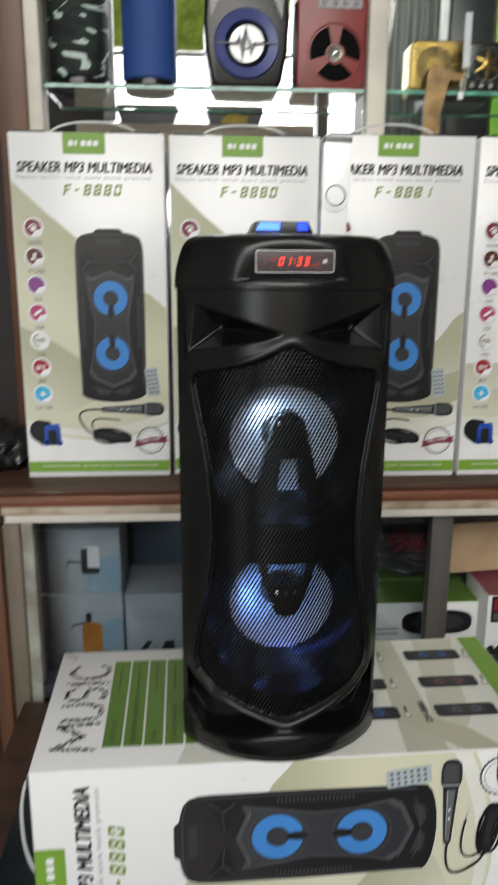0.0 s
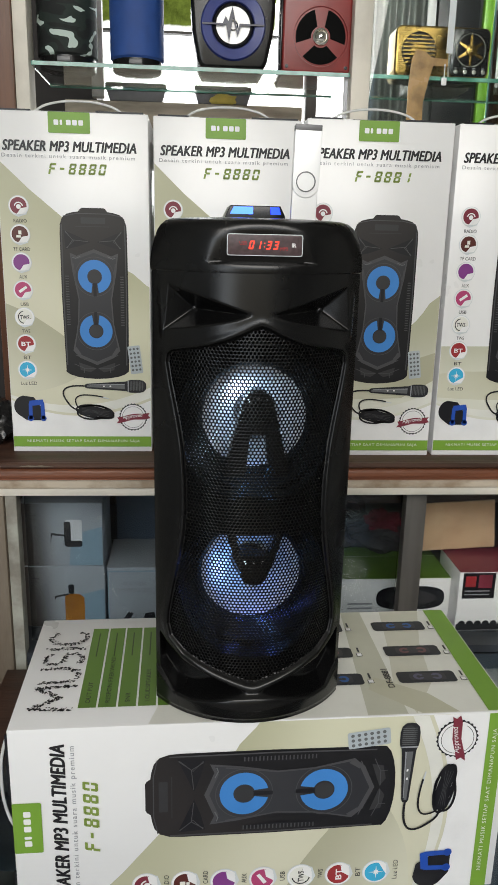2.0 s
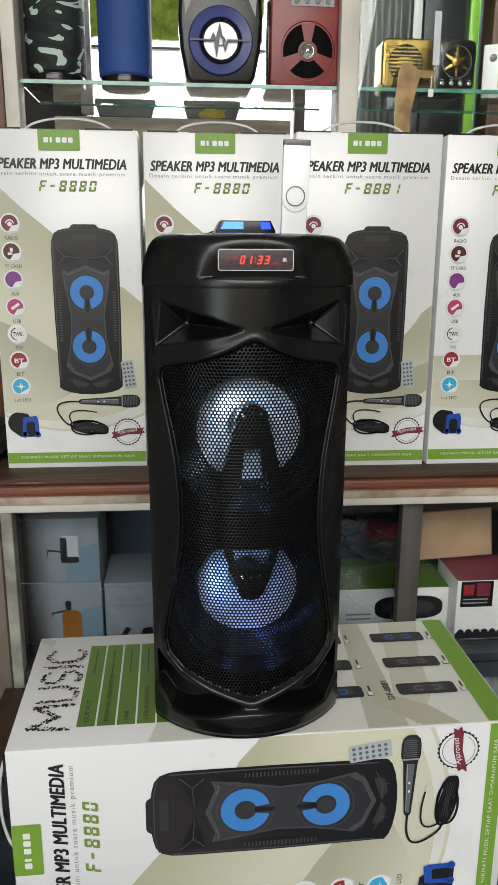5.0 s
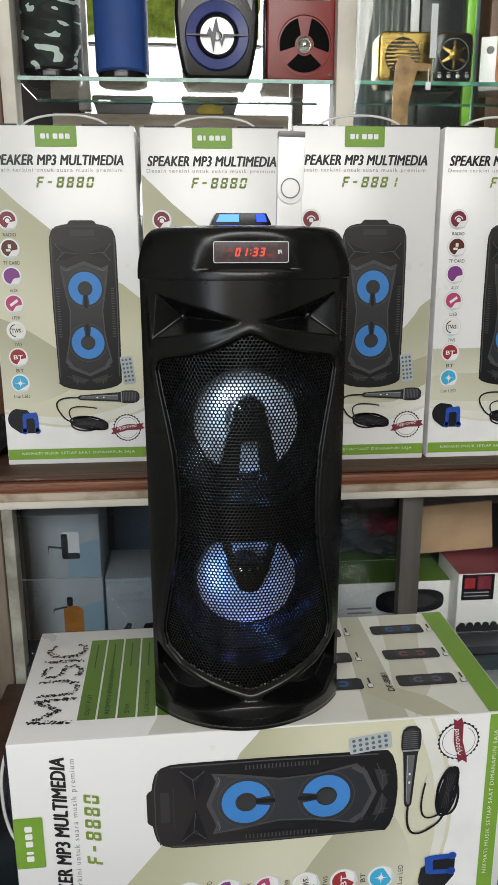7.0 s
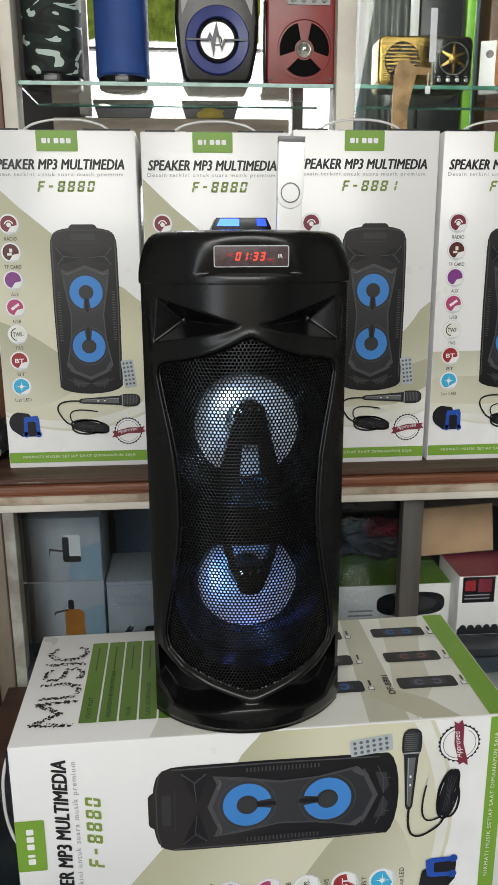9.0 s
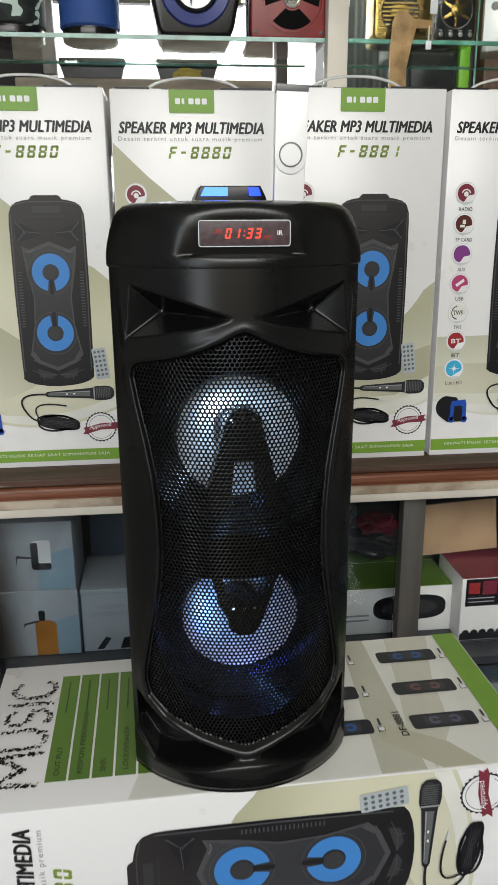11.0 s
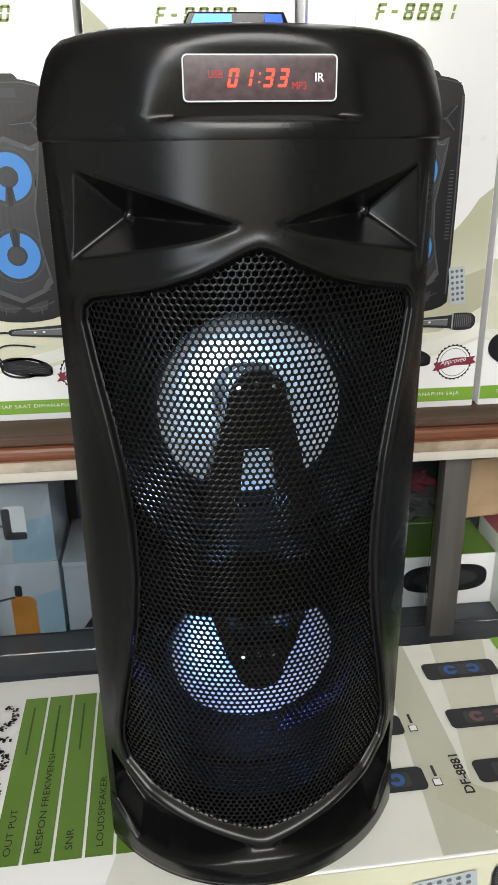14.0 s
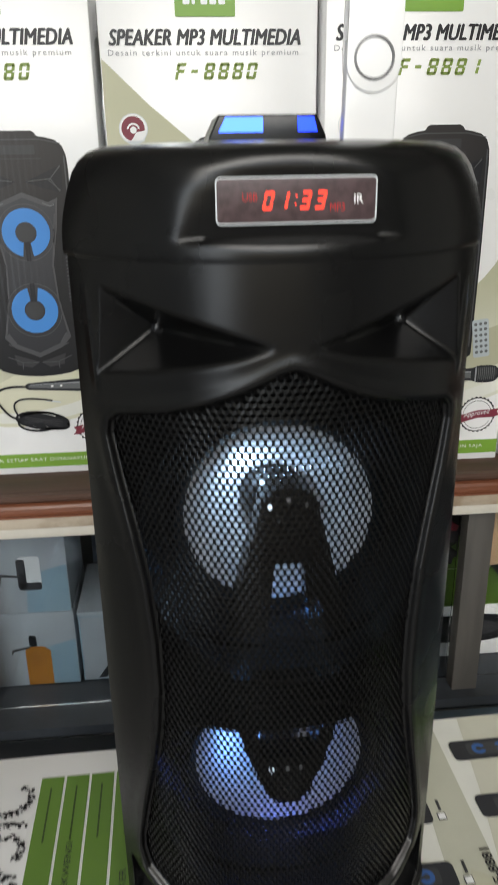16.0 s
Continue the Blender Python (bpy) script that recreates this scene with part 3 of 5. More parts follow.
    patch("clip", [[(0.026, 0.0740), (0.044, 0.0760), (0.046, 0.0700), (0.0465, 0.0480), (0.0415, 0.0480), (0.0405, 0.0680), (0.0295, 0.0670), (0.029, 0.0480), (0.024, 0.0470), (0.0245, 0.0690)],
                   arc(0.0265, 0.0490, 0.0042, 0, 340, 12), arc(0.044, 0.0490, 0.0042, 0, 340, 12)], 8, M["deep_blue_ink"], ch)
    band = patch("foot_band", [[(e, 0.0075), (BW - e, 0.0075), (BW - e, 0.0225), (e, 0.0225)]], 4, M["green_ink"], top, "green printed band along the foot")
    line("slogan", "NIKMATI MUSIK SETIAP SAAT DIMANAPUN SAJA", 0.020, 0.0130, 0.0050, 5, M["cream_ink"], band, 0.158, spacing=1.15)
    # flap joints on the lid, and a clear carrying loop
    box("lid_slot", 0.060, 0.132, 0.002, 0.004, BH - 0.001, BH + 0.0006, M["black_ink"], top)
    box("lid_gap", 0.128, BW - 0.006, 0.0016, 0.0042, BH - 0.0008, BH + 0.0024, M["coal_ink"], top)
    box("lid_gap", 0.006, 0.046, 0.0016, 0.0042, BH - 0.0008, BH + 0.0022, M["coal_ink"], top)
    box("lid_flap", 0.004, BW - 0.004, 0.0045, BD - 0.002, BH - 0.0004, BH + 0.0012, M["white_card"], top, 0.0006)
    tube("carry_loop", [(0.035, 0.055, BH), (0.045, 0.055, BH + 0.013), (0.075, 0.055, BH + 0.021), (0.100, 0.055, BH + 0.022), (0.125, 0.055, BH + 0.021), (0.155, 0.055, BH + 0.013), (0.165, 0.055, BH)], 0.0016, M["clear_plastic"], top, "clear plastic carrying loop")
    return top


TOP = 1.051
product_box(pose(-0.2175, 0.985, TOP), "F-8880", "white printed loudspeaker carton standing on the wooden shelf edge")
product_box(pose(-0.0163, 0.992, TOP), "F-8880", "white printed loudspeaker carton, partly hidden behind the black loudspeaker")
product_box(pose(0.1818, 0.967, TOP), "F-8881", "white printed loudspeaker carton with a different model number", True)
product_box(pose(0.3834, 0.968, TOP), "F-8880", "white printed loudspeaker carton at the end of the row", True)
LIE = product_box(pose(-0.1225, 0.5045, 0.940 - BW, 0, -90, 1.2) @ pose(0, 0, -BH), "F-8880", "white printed loudspeaker carton lying on its side on the counter")


# the printed side of the lying carton, drawn in its own side plane: w from the front edge, v up the carton
M["shade_ink"] = ink("shade_ink", (0.035, 0.065, 0.014))
M["rose_ink"] = ink("rose_ink", (0.16, 0.075, 0.08))


def side_print(top):
    def side(ob):
        for v in ob.data.vertices:
            x, y, z = v.co
            v.co = (BW - y, x, z)
        return ob
    e = 0.001
    side(patch("side_sweep", [[(e, 0.0), (BD - e, 0.0), (BD - e, 0.262), (0.10, 0.300), (e, 0.33)]], 1, M["cream_ink"], top))
    side(patch("side_sweep", [[(e, 0.135), (BD - e, 0.120), (BD - e, 0.098), (e, 0.098)]], 2, M["sand_ink"], top))
    side(patch("side_sweep", [[(e, 0.090), (0.05, 0.06), (0.12, 0.05), (BD - e, 0.03), (BD - e, 0.075), (0.12, 0.085), (0.05, 0.098)]], 2, M["beige_ink"], top))
    side(patch("side_sweep", [[(e, 0.050), (0.03, 0.07), (0.06, 0.115), (0.04, 0.125), (e, 0.085)]], 3, M["stone_ink"], top))
    side(patch("side_band", [[(e, 0.0012), (BD - e, 0.0012), (BD - e, 0.0235), (e, 0.0235)]], 4, M["green_ink"], top))
    for k in range(7):
        v1 = 0.3935 - k * 0.0178
        bar = side(patch("green_bar", [[(0.027, v1 - 0.0160), (0.168, v1 - 0.0160), (0.168, v1), (0.027, v1)]], 4, M["dark_green_ink"], top))
        words = ("OUT PUT", "RESPON FREKWENSI", "SNR", "LOUDSPEAKER", "BATTERY", "", "")[k]
        if words:
            side(line("caption", words, 0.0335, v1 - 0.0100, 0.0042, 5, M["black_ink"], bar, 0.0048 * len(words)))
        side(patch("caption_bar", [[(0.112, v1 - 0.0084), (0.158, v1 - 0.0084), (0.158, v1 - 0.0072), (0.112, v1 - 0.0072)]], 5, M["shade_ink"], bar))
    # MUSIC, its letters strewn with small note shapes
    rng = random.Random(7)
    bowl = [(0.5 + 0.5 * math.cos(radians(a)), 0.5 + 0.5 * math.sin(radians(a))) for a in range(40, 321, 20)]
    cup = [(0.5 - 0.5 * math.cos(radians(a)), 0.36 - 0.36 * math.sin(radians(a))) for a in range(0, 181, 20)]
    ess = [(0.5 + 0.45 * math.cos(radians(a)), 0.74 + 0.26 * math.sin(radians(a))) for a in range(20, 271, 25)] + [(0.5 + 0.5 * math.cos(radians(a)), 0.26 + 0.26 * math.sin(radians(a))) for a in range(80, -161, -25)]
    strokes = [(0.0, 0.26, [(0, 0), (0.06, 1), (0.5, 0.35), (0.94, 1), (1, 0)]), (0.31, 0.17, [(0, 1)] + cup + [(1, 1)]), (0.53, 0.15, ess), (0.735, 0.02, [(0.5, 0), (0.5, 1)]), (0.81, 0.19, bowl)]
    polys = []
    for u0, du, pts in strokes:
        for a, b in zip(pts, pts[1:]):
            aw, av, bw, bv = 0.0255 + 0.138 * (u0 + du * a[0]), 0.3985 + 0.0365 * a[1], 0.0255 + 0.138 * (u0 + du * b[0]), 0.3985 + 0.0365 * b[1]
            n = max(1, int(math.hypot(bw - aw, bv - av) / 0.00062))
            for k in range(n):
                t = (k + rng.random()) / n
                w, v = aw + (bw - aw) * t + rng.uniform(-0.0023, 0.0023), av + (bv - av) * t + rng.uniform(-0.0023, 0.0023)
                q, d = rng.choice((0.0006, 0.0008, 0.0010, 0.0013)), rng.random() * 360
                polys.append(arc(w, v, q, d, d + 300, 5) + ([(w + q * 2.6 * math.cos(radians(d)), v + q * 2.6 * math.sin(radians(d)))] if rng.random() < 0.5 else []))
    side(patch("music_lettering", polys, 5, M["black_ink"], top, "word MUSIC made of small notes"))
    # rows of small loudspeaker pictures with tick boxes
    for col, (v0, hue) in enumerate(((0.092, 0), (0.182, 1))):
        for row, w in enumerate((0.057, 0.105, 0.156)):
            v0s = v0 if col == 0 else v0 + 0.002
            p = side(patch("small_picture", [rrect(w - 0.0095, w + 0.0095, v0s - 0.058, v0s, 0.004)], 5, M["dark_ink"], top))
            side(patch("small_field", [rrect(w - 0.006, w + 0.006, v0s - 0.048, v0s - 0.012, 0.003)], 6, M["grey_ink"], p))
            for dv in (-0.021, -0.039):
                side(patch("small_ring", [c_ring(w, v0s + dv, 0.0021, 0.0052, 20, 90 if dv < -0.03 else -90)], 7, M[("violet_ink" if col == 0 else "dim_blue_ink", "rose_ink", "dim_blue_ink")[row]], p))
            side(patch("tick_box", [rrect(w - 0.0078, w - 0.0018, v0s - 0.0675, v0s - 0.0615, 0.0004)], 5, M["black_ink"], p))
            side(patch("tick_field", [rrect(w - 0.0072, w - 0.0024, v0s - 0.0669, v0s - 0.0621, 0.0003)], 6, M["white_ink"], p))
            side(patch("tick_caption", [[(w, v0s - 0.0660), (w + 0.009, v0s - 0.0660), (w + 0.009, v0s - 0.0640), (w, v0s - 0.0640)]], 5, M["grey_ink"], p))
    side(line("side_number", "DF-8881", 0.041, 0.0985, 0.0065, 5, M["black_ink"], top, 0.032, bold=0.02))


side_print(LIE)


# ---- the black loudspeaker ----
M["bezel_black"] = noise_mat("bezel_black", (0.012, 0.012, 0.012), 0.8, 0, 0.2, 30, 0.05, 800, 0, 0.05, 0.03)
M["rubber"] = noise_mat("rubber", (0.0025, 0.0025, 0.0025), 0.7, 0, 0.2, 30, 0.05, 800, 0, 0.05, 0.08)

M["lens_lit"] = glow("lens_lit", (0.70, 0.86, 1.0), 1.2)
M["chrome_lens"] = noise_mat("chrome_lens", (0.55, 0.57, 0.60), 0.12, 0.6, 0.1, 30, 0.0, 500)
R_FRONT, HALF, HIGH, CAP = 0.100, 0.0836, 0.426, 0.3845


def seg_dist(px, pz, poly):
    """Signed distance of points to a closed outline; negative inside."""
    d = np.full(px.shape, 1e9)
    inside = np.zeros(px.shape, bool)
    for (ax, az), (bx, bz) in zip(poly, poly[1:] + poly[:1]):
        ex, ez = bx - ax, bz - az
        t = np.clip(((px - ax) * ex + (pz - az) * ez) / (ex * ex + ez * ez + 1e-18), 0, 1)
        d = np.minimum(d, np.hypot(px - ax - t * ex, pz - az - t * ez))
        cross = ((az > pz) != (bz > pz)) & (px < (bx - ax) * (pz - az) / (bz - az + 1e-18) + ax)
        inside ^= cross
    return np.where(inside, -d, d)


def bend(pts, n=6):
    """A smooth closed outline through pts."""
    out, k = [], len(pts)
    for i in range(k):
        p0, p1, p2, p3 = (np.array(pts[(i + j - 1) % k]) for j in range(4))
        for t in np.linspace(0, 1, n, endpoint=False):
            out.append(tuple(0.5 * ((2 * p1) + (p2 - p0) * t + (2 * p0 - 5 * p1 + 4 * p2 - p3) * t * t + (3 * p1 - p0 - 3 * p2 + p3) * t ** 3)))
    return out


def mirrored(half):
    """A closed outline from its left half, listed from the top middle down to the bottom middle."""
    return half + [(-x, z) for x, z in half[::-1] if abs(x) > 1e-6]


GRILLE = mirrored([(0.0, 0.3425), (-0.0045, 0.3410), (-0.0143, 0.3360), (-0.0252, 0.3314), (-0.0363, 0.3278), (-0.0476, 0.3250), (-0.0592, 0.3228), (-0.0675, 0.3208), (-0.0712, 0.3172), (-0.0720, 0.3115), (-0.0690, 0.2930), (-0.0640, 0.2680), (-0.0600, 0.2440),
                   (-0.0578, 0.2150), (-0.0575, 0.1900), (-0.0595, 0.1650), (-0.0635, 0.1400), (-0.0682, 0.1158), (-0.0724, 0.0900), (-0.0728, 0.0800), (-0.0702, 0.0690), (-0.0583, 0.0578), (-0.0350, 0.0475), (-0.0180, 0.0415), (-0.0040, 0.0372), (0.0, 0.0366)])
HORN = [(-0.0675, 0.3725), (-0.0035, 0.3505), (-0.018, 0.3475), (-0.036, 0.3410), (-0.055, 0.3345), (-0.0712, 0.3305)]
FOOT = [(-0.0800, 0.0690), (-0.0735, 0.0615), (-0.0600, 0.0505), (-0.0370, 0.0412), (-0.0170, 0.0345), (-0.0050, 0.0305), (-0.0150, 0.0285), (-0.0360, 0.0225), (-0.0510, 0.0185), (-0.0660, 0.0185), (-0.0795, 0.0330)]


HORN = [(x * 1.05 if x < -0.01 else x, z) for x, z in HORN]


def front_y(x):
    return R_FRONT - np.sqrt(np.maximum(R_FRONT ** 2 - x * x, 1e-9))


def loudspeaker(m):
    sp = root("loudspeaker", m, "black plastic twin-cone tower loudspeaker standing on the lying carton", "loudspeaker")
    # front shell: a fine sheet carved with two horns, the grille's bed and the foot recesses
    nx, nz = 240, 520
    xs = HALF * np.sin(np.linspace(-1, 1, nx) * math.pi / 2 * 0.97) / math.sin(math.pi / 2 * 0.97)
    zs = np.linspace(0.0, CAP, nz)
    X, Z = np.meshgrid(xs, zs)
    A = np.abs(X)
    depth = np.zeros_like(X)
    sdg = seg_dist(X, Z, GRILLE)
    depth += 0.0045 * np.clip((0.0012 - sdg) / 0.0022, 0, 1)
    depth -= 0.0008 * np.exp(-((sdg - 0.0036) / 0.0022) ** 2)
    (cx, cz), px = (-0.0500, 0.3535), -A
    frac = np.full(X.shape, 1e9)
    for (ax, az), (bx, bz) in zip(HORN, HORN[1:] + HORN[:1]):
        ex, ez = bx - ax, bz - az
        q = math.hypot(ex, ez)
        here = ((px - ax) * ez - (Z - az) * ex) / q
        there = ((cx - ax) * ez - (cz - az) * ex) / q
        frac = np.minimum(frac, here / there)
    frac = np.minimum(np.clip(frac, 0, 1), 0.985) ** 0.95
    depth += np.where(seg_dist(px, Z, HORN) < 0, 0.026 * frac, 0)
    depth += 0.024 * np.clip(-seg_dist(px, Z, FOOT) / 0.0042, 0, 1)
    # lip round the foot and a soft inward fall to the sides
    lip = np.interp(A, [0, 0.018, 0.038, 0.055, 0.068, 0.084], [0.0290, 0.0278, 0.0235, 0.0192, 0.0192, 0.034])
    depth -= 0.0036 * np.clip((lip - Z) / 0.0016, 0, 1) * np.clip((Z - 0.002) / 0.004, 0.2, 1)
    depth -= 0.0045 * np.exp(-((Z - 0.020) / 0.012) ** 2) * (1 - (A / HALF) ** 2)
    # a thin ridge outside each horn
    rise = np.clip((Z - 0.328) / 0.006, 0, 1) * np.clip((0.372 - Z) / 0.012, 0, 1)
    depth -= 0.0016 * rise * np.exp(-((A - 0.0757 - (Z - 0.33) * 0.04) / 0.0013) ** 2)
    for _ in range(3):
        d = np.pad(depth, 1, mode="edge")
        depth = (d[:-2, 1:-1] + d[2:, 1:-1] + d[1:-1, :-2] + d[1:-1, 2:] + 2 * d[1:-1, 1:-1]) / 6
    Y = front_y(X) + depth
    idx = np.arange(nx * nz).reshape(nz, nx)
    keep = (sdg > -0.0014)
    cell = keep[:-1, :-1] | keep[1:, :-1] | keep[:-1, 1:] | keep[1:, 1:]
    f = np.stack([idx[:-1, :-1], idx[:-1, 1:], idx[1:, 1:], idx[1:, :-1]], -1)[cell]
    raw("front_shell", np.stack([X, Y, Z], -1).reshape(-1, 3), f, M["black_plastic"], sp, smooth=True)
    for x in (-0.0500, 0.0500):
        lathe("tweeter", [(0.0030, 0.0), (0.0028, -0.0014), (0.0018, -0.0026), (0.0, -0.0031)], M["gloss_black"], sp, Matrix.Translation((x, float(front_y(np.array(x))) + 0.0250, 0.3535)), 20)
    # rear shell: sides and back
    def section(half, y0, n=10):
        back = [(half * math.cos(a), 0.112 + 0.030 * math.sin(a)) for a in np.linspace(0, math.pi, 24)]
        return [(half, y0)] + back + [(-half, y0)]
    y0 = float(front_y(np.array(HALF)))
    sec = section(HALF, y0)
    vs, fs, k = [], [], len(sec)
    levels = [0.0, 0.004, 0.05, 0.10, 0.20, 0.30, 0.375, CAP]
    for z in levels:
        for x, y in sec:
            vs.append((x, y, z))
    for j in range(len(levels) - 1):
        for i in range(k - 1):
            fs.append((j * k + i, j * k + i + 1, (j + 1) * k + i + 1, (j + 1) * k + i))
    raw("rear_shell", vs, fs, M["black_plastic"], sp, smooth=True)
    ring = [(x, float(front_y(np.array(x)))) for x in np.linspace(-HALF, HALF, 30)] + sec[1:-1]
    raw("base_plate", [(x, y, 0.0008) for x, y in ring], [range(len(ring))], M["black_plastic"], sp)
    # cap: a thicker crown with a flat facet for the display
    prof = [(0.0012, 0.3818), (-0.0004, 0.3822), (-0.0012, 0.3832), (-0.0014, 0.3850), (-0.0013, 0.3875), (-0.0013, 0.3885), (-0.0012, 0.3895), (-0.0012, 0.3905), (-0.0011, 0.3915), (-0.0011, 0.3925), (-0.0008, 0.3980), (0.0002, 0.4080), (0.0016, 0.4160), (0.0036, 0.4205), (0.0070, 0.4240), (0.0130, 0.4262), (0.0300, 0.4275), (0.0500, 0.4278)]
    prof = [(o, z if z < 0.3935 else 0.3935 + (z - 0.3935) * 0.86) for o, z in prof]
    HC = 0.0837
    full = [HC * math.sin(x * math.pi / 2 * 0.93) / math.sin(math.pi / 2 * 0.93) for x in np.linspace(-1, 1, 121)]
    plan = [(x, float(front_y(np.array(x)))) for x in full]
    back = [(HC * math.cos(a), 0.112 + 0.031 * math.sin(a)) for a in np.linspace(0, math.pi, 40)]
    plan = plan + back
    cxy = np.array((0.0, 0.075))
    vs, fs, k = [], [], len(plan)
    for off, z in prof:
        for x, y in plan:
            p = np.array((x, y))
            d = (p - cxy)
            side = 0.15 + 0.85 * min(1.0, abs(x) / HC) ** 2 if off < 0 else 1.0
            sc = 1 - off * side / np.linalg.norm(d)
            q = cxy + d * sc
            # the sides lean inwards towards the top
            if y > 0.015 and z > 0.390:
                lean = min(1.0, (z - 0.390) / 0.032) ** 1.4 * min(1, (y - 0.015) / 0.03)
                q = cxy + (q - cxy) * (1 - 0.062 * lean)
            if y < 0.06 and 0.3870 < z < 0.4180:
                w = min(1, max(0, (z - 0.3884) / 0.0016))
                flat = 0.0078 - (z - 0.3955) * 0.12
                q[1] += w * (0.5 * (q[1] + flat + math.hypot(q[1] - flat, 0.0010)) - q[1])
            vs.append((q[0], q[1], z))
    n = len(prof)
    for j in range(n - 1):
        for i in range(k):
            i2 = (i + 1) % k
            fs.append((j * k + i, j * k + i2, (j + 1) * k + i2, (j + 1) * k + i))
    fs.append(tuple((n - 1) * k + i for i in range(k)))
    raw("top_cap", vs, fs, M["black_plastic"], sp, smooth=True)
    # display window
    disp = prism("display", rrect(-0.0266, 0.0290, 0.3955, 0.4102, 0.0014), 0.0056, 0.0095, M["smoked_window"], sp, 0.0003, "smoked display window with red digits")
    prism("display_rim", rrect(-0.0271, 0.0295, 0.3950, 0.4107, 0.0018), 0.0058, 0.0095, M["pale_ink"], disp)
    def lit(name, polys, mat, y=0.00545):
        vs, fs = [], []
        for p in polys:
            fs.append(range(len(vs), len(vs) + len(p)))
            vs += [(x, y, z) for x, z in p]
        return raw(name, vs, fs, mat, disp)
    lit("digits", seven("01", -0.0112, 0.3998, 0.0035, 0.0061, 0.0053) + seven("33", 0.0018, 0.3998, 0.0035, 0.0061, 0.0053) + [rrect(0.0003, 0.0010, 0.4012, 0.4019, 0.0002), rrect(0.0006, 0.0013, 0.4039, 0.4046, 0.0002)], M["red_digits"])
    for text, x, z in (("USB", -0.0178, 0.4028), ("MP3", 0.0128, 0.3990)):
        ob = line("small_mark", text, x, z, 0.0026, 0, M["dim_digits"], disp, 0.0052)
        for v in ob.data.vertices:
            v.co.y = 0.00545
    ob = line("mark", "IR", 0.0212, 0.4016, 0.0029, 0, M["white_ink"], disp, 0.0034, bold=0.02)
    for v in ob.data.vertices:
        v.co.y = 0.00545
    # lit control hump on the top
    hump = prism("control_panel", [(-0.0262, 0.4190), (0.0252, 0.4190), (0.0245, 0.4255), (0.0205, 0.4335), (-0.0205, 0.4335), (-0.0245, 0.4255)], 0.072, 0.118, M["black_plastic"], sp, 0.0008)
    prism("lamp_window", [(-0.0208, 0.4268), (-0.0022, 0.4268), (-0.0022, 0.4325), (-0.0178, 0.4325)], 0.0713, 0.0730, M["blue_core"], hump, 0, "lit blue window")
    prism("lamp_window", [(0.0125, 0.4268), (0.0208, 0.4268), (0.0192, 0.4325), (0.0122, 0.4325)], 0.0713, 0.0730, M["blue_lamp"], hump, 0, "lit blue window")
    # perforated grille, bowed like the front
    pitch = 0.00315
    vs, fs = [], []
    rows = int(0.31 / (pitch * 0.866)) + 2
    cen = []
    for r in range(rows):
        for c in range(-25, 26):
            cen.append((c * pitch + (pitch / 2 if r % 2 else 0), 0.036 + r * pitch * 0.866))
    cen = np.array(cen)
    arcx = R_FRONT * np.sin(np.clip(cen[:, 0] / R_FRONT, -1.2, 1.2))
    ok = seg_dist(arcx, cen[:, 1], GRILLE) < -0.0004
    ro, ri, th = pitch / math.sqrt(3), pitch / math.sqrt(3) * 0.66, 0.0007
    hexa = [(math.cos(radians(60 * i + 30)), math.sin(radians(60 * i + 30))) for i in range(6)]
    for cx, cz in cen[ok]:
        b = len(vs)
        for rad, dy in ((ro, 0), (ri, 0.00012), (ri * 0.97, th)):
            for a, s in hexa:
                u = (cx + rad * a) / R_FRONT
                R = R_FRONT - 0.0030 - dy
                vs.append((R * math.sin(u), R_FRONT - R * math.cos(u), cz + rad * s))
        for i in range(6):
            k = (i + 1) % 6
            fs.append((b + i, b + k, b + 6 + k, b + 6 + i))
            fs.append((b + 6 + i, b + 6 + k, b + 12 + k, b + 12 + i))
    raw("grille", vs, fs, M["grille_metal"], sp, "black perforated metal grille")
    # baffle behind the grille with two round openings, each closed towards the middle by a pointed bridge
    YB, RW = 0.040, 0.0440
    z1, z2 = 0.2645, 0.1245
    for zc, s in ((z1, 1), (z2, -1)):
        here = Matrix.Translation((0, YB, zc))
        vs, fs = [], []
        for a in range(11):
            for k in range(96):
                low = max(0.0, -math.sin(k * math.pi / 48) - 0.35) / 0.65
                r = 0.0515 + (0.0012 + 0.0010 * low) * a
                x, z = r * math.cos(k * math.pi / 48), zc + r * math.sin(k * math.pi / 48)
                z = max(z, 0.1950) if s > 0 else min(z, 0.1946)
                y = max(YB + 0.001 - (r - 0.0515) * 1.15, float(front_y(np.array(min(abs(x), 0.095)))) + 0.0062)
                vs.append((x, y, z))
        for a in range(10):
            for k in range(96):
                k2 = (k + 1) % 96
                fs.append((a * 96 + k, a * 96 + k2, (a + 1) * 96 + k2, (a + 1) * 96 + k))
        raw("bezel", vs, fs, M["bezel_black"], sp, "black bezel that catches the lamp's glow", True)
        # added collar: closes the cone's well and keeps lamp light off the grille rim
        vs, fs = [], []
        for k in range(96):
            a = k * math.pi / 48
            rr = 0.0640
            x, z = rr * math.cos(a), zc + rr * math.sin(a)
            z = max(z, 0.1950) if s > 0 else min(z, 0.1946)
            for y in (float(front_y(np.array(x))) + 0.0047, 0.034):
                vs.append((x, y, z))
        for k in range(96):
            k2 = (k + 1) % 96
            fs.append((2 * k, 2 * k2, 2 * k2 + 1, 2 * k + 1))
        raw("well_collar", vs, fs, M["rubber"], sp, smooth=True)
        lathe("rubber_surround", [(RW - 0.0005, 0.002), (RW + 0.0010, -0.0015), (RW + 0.0035, -0.0035), (RW + 0.0062, -0.0020), (RW + 0.0080, 0.001)], M["rubber"], sp, here, 72)
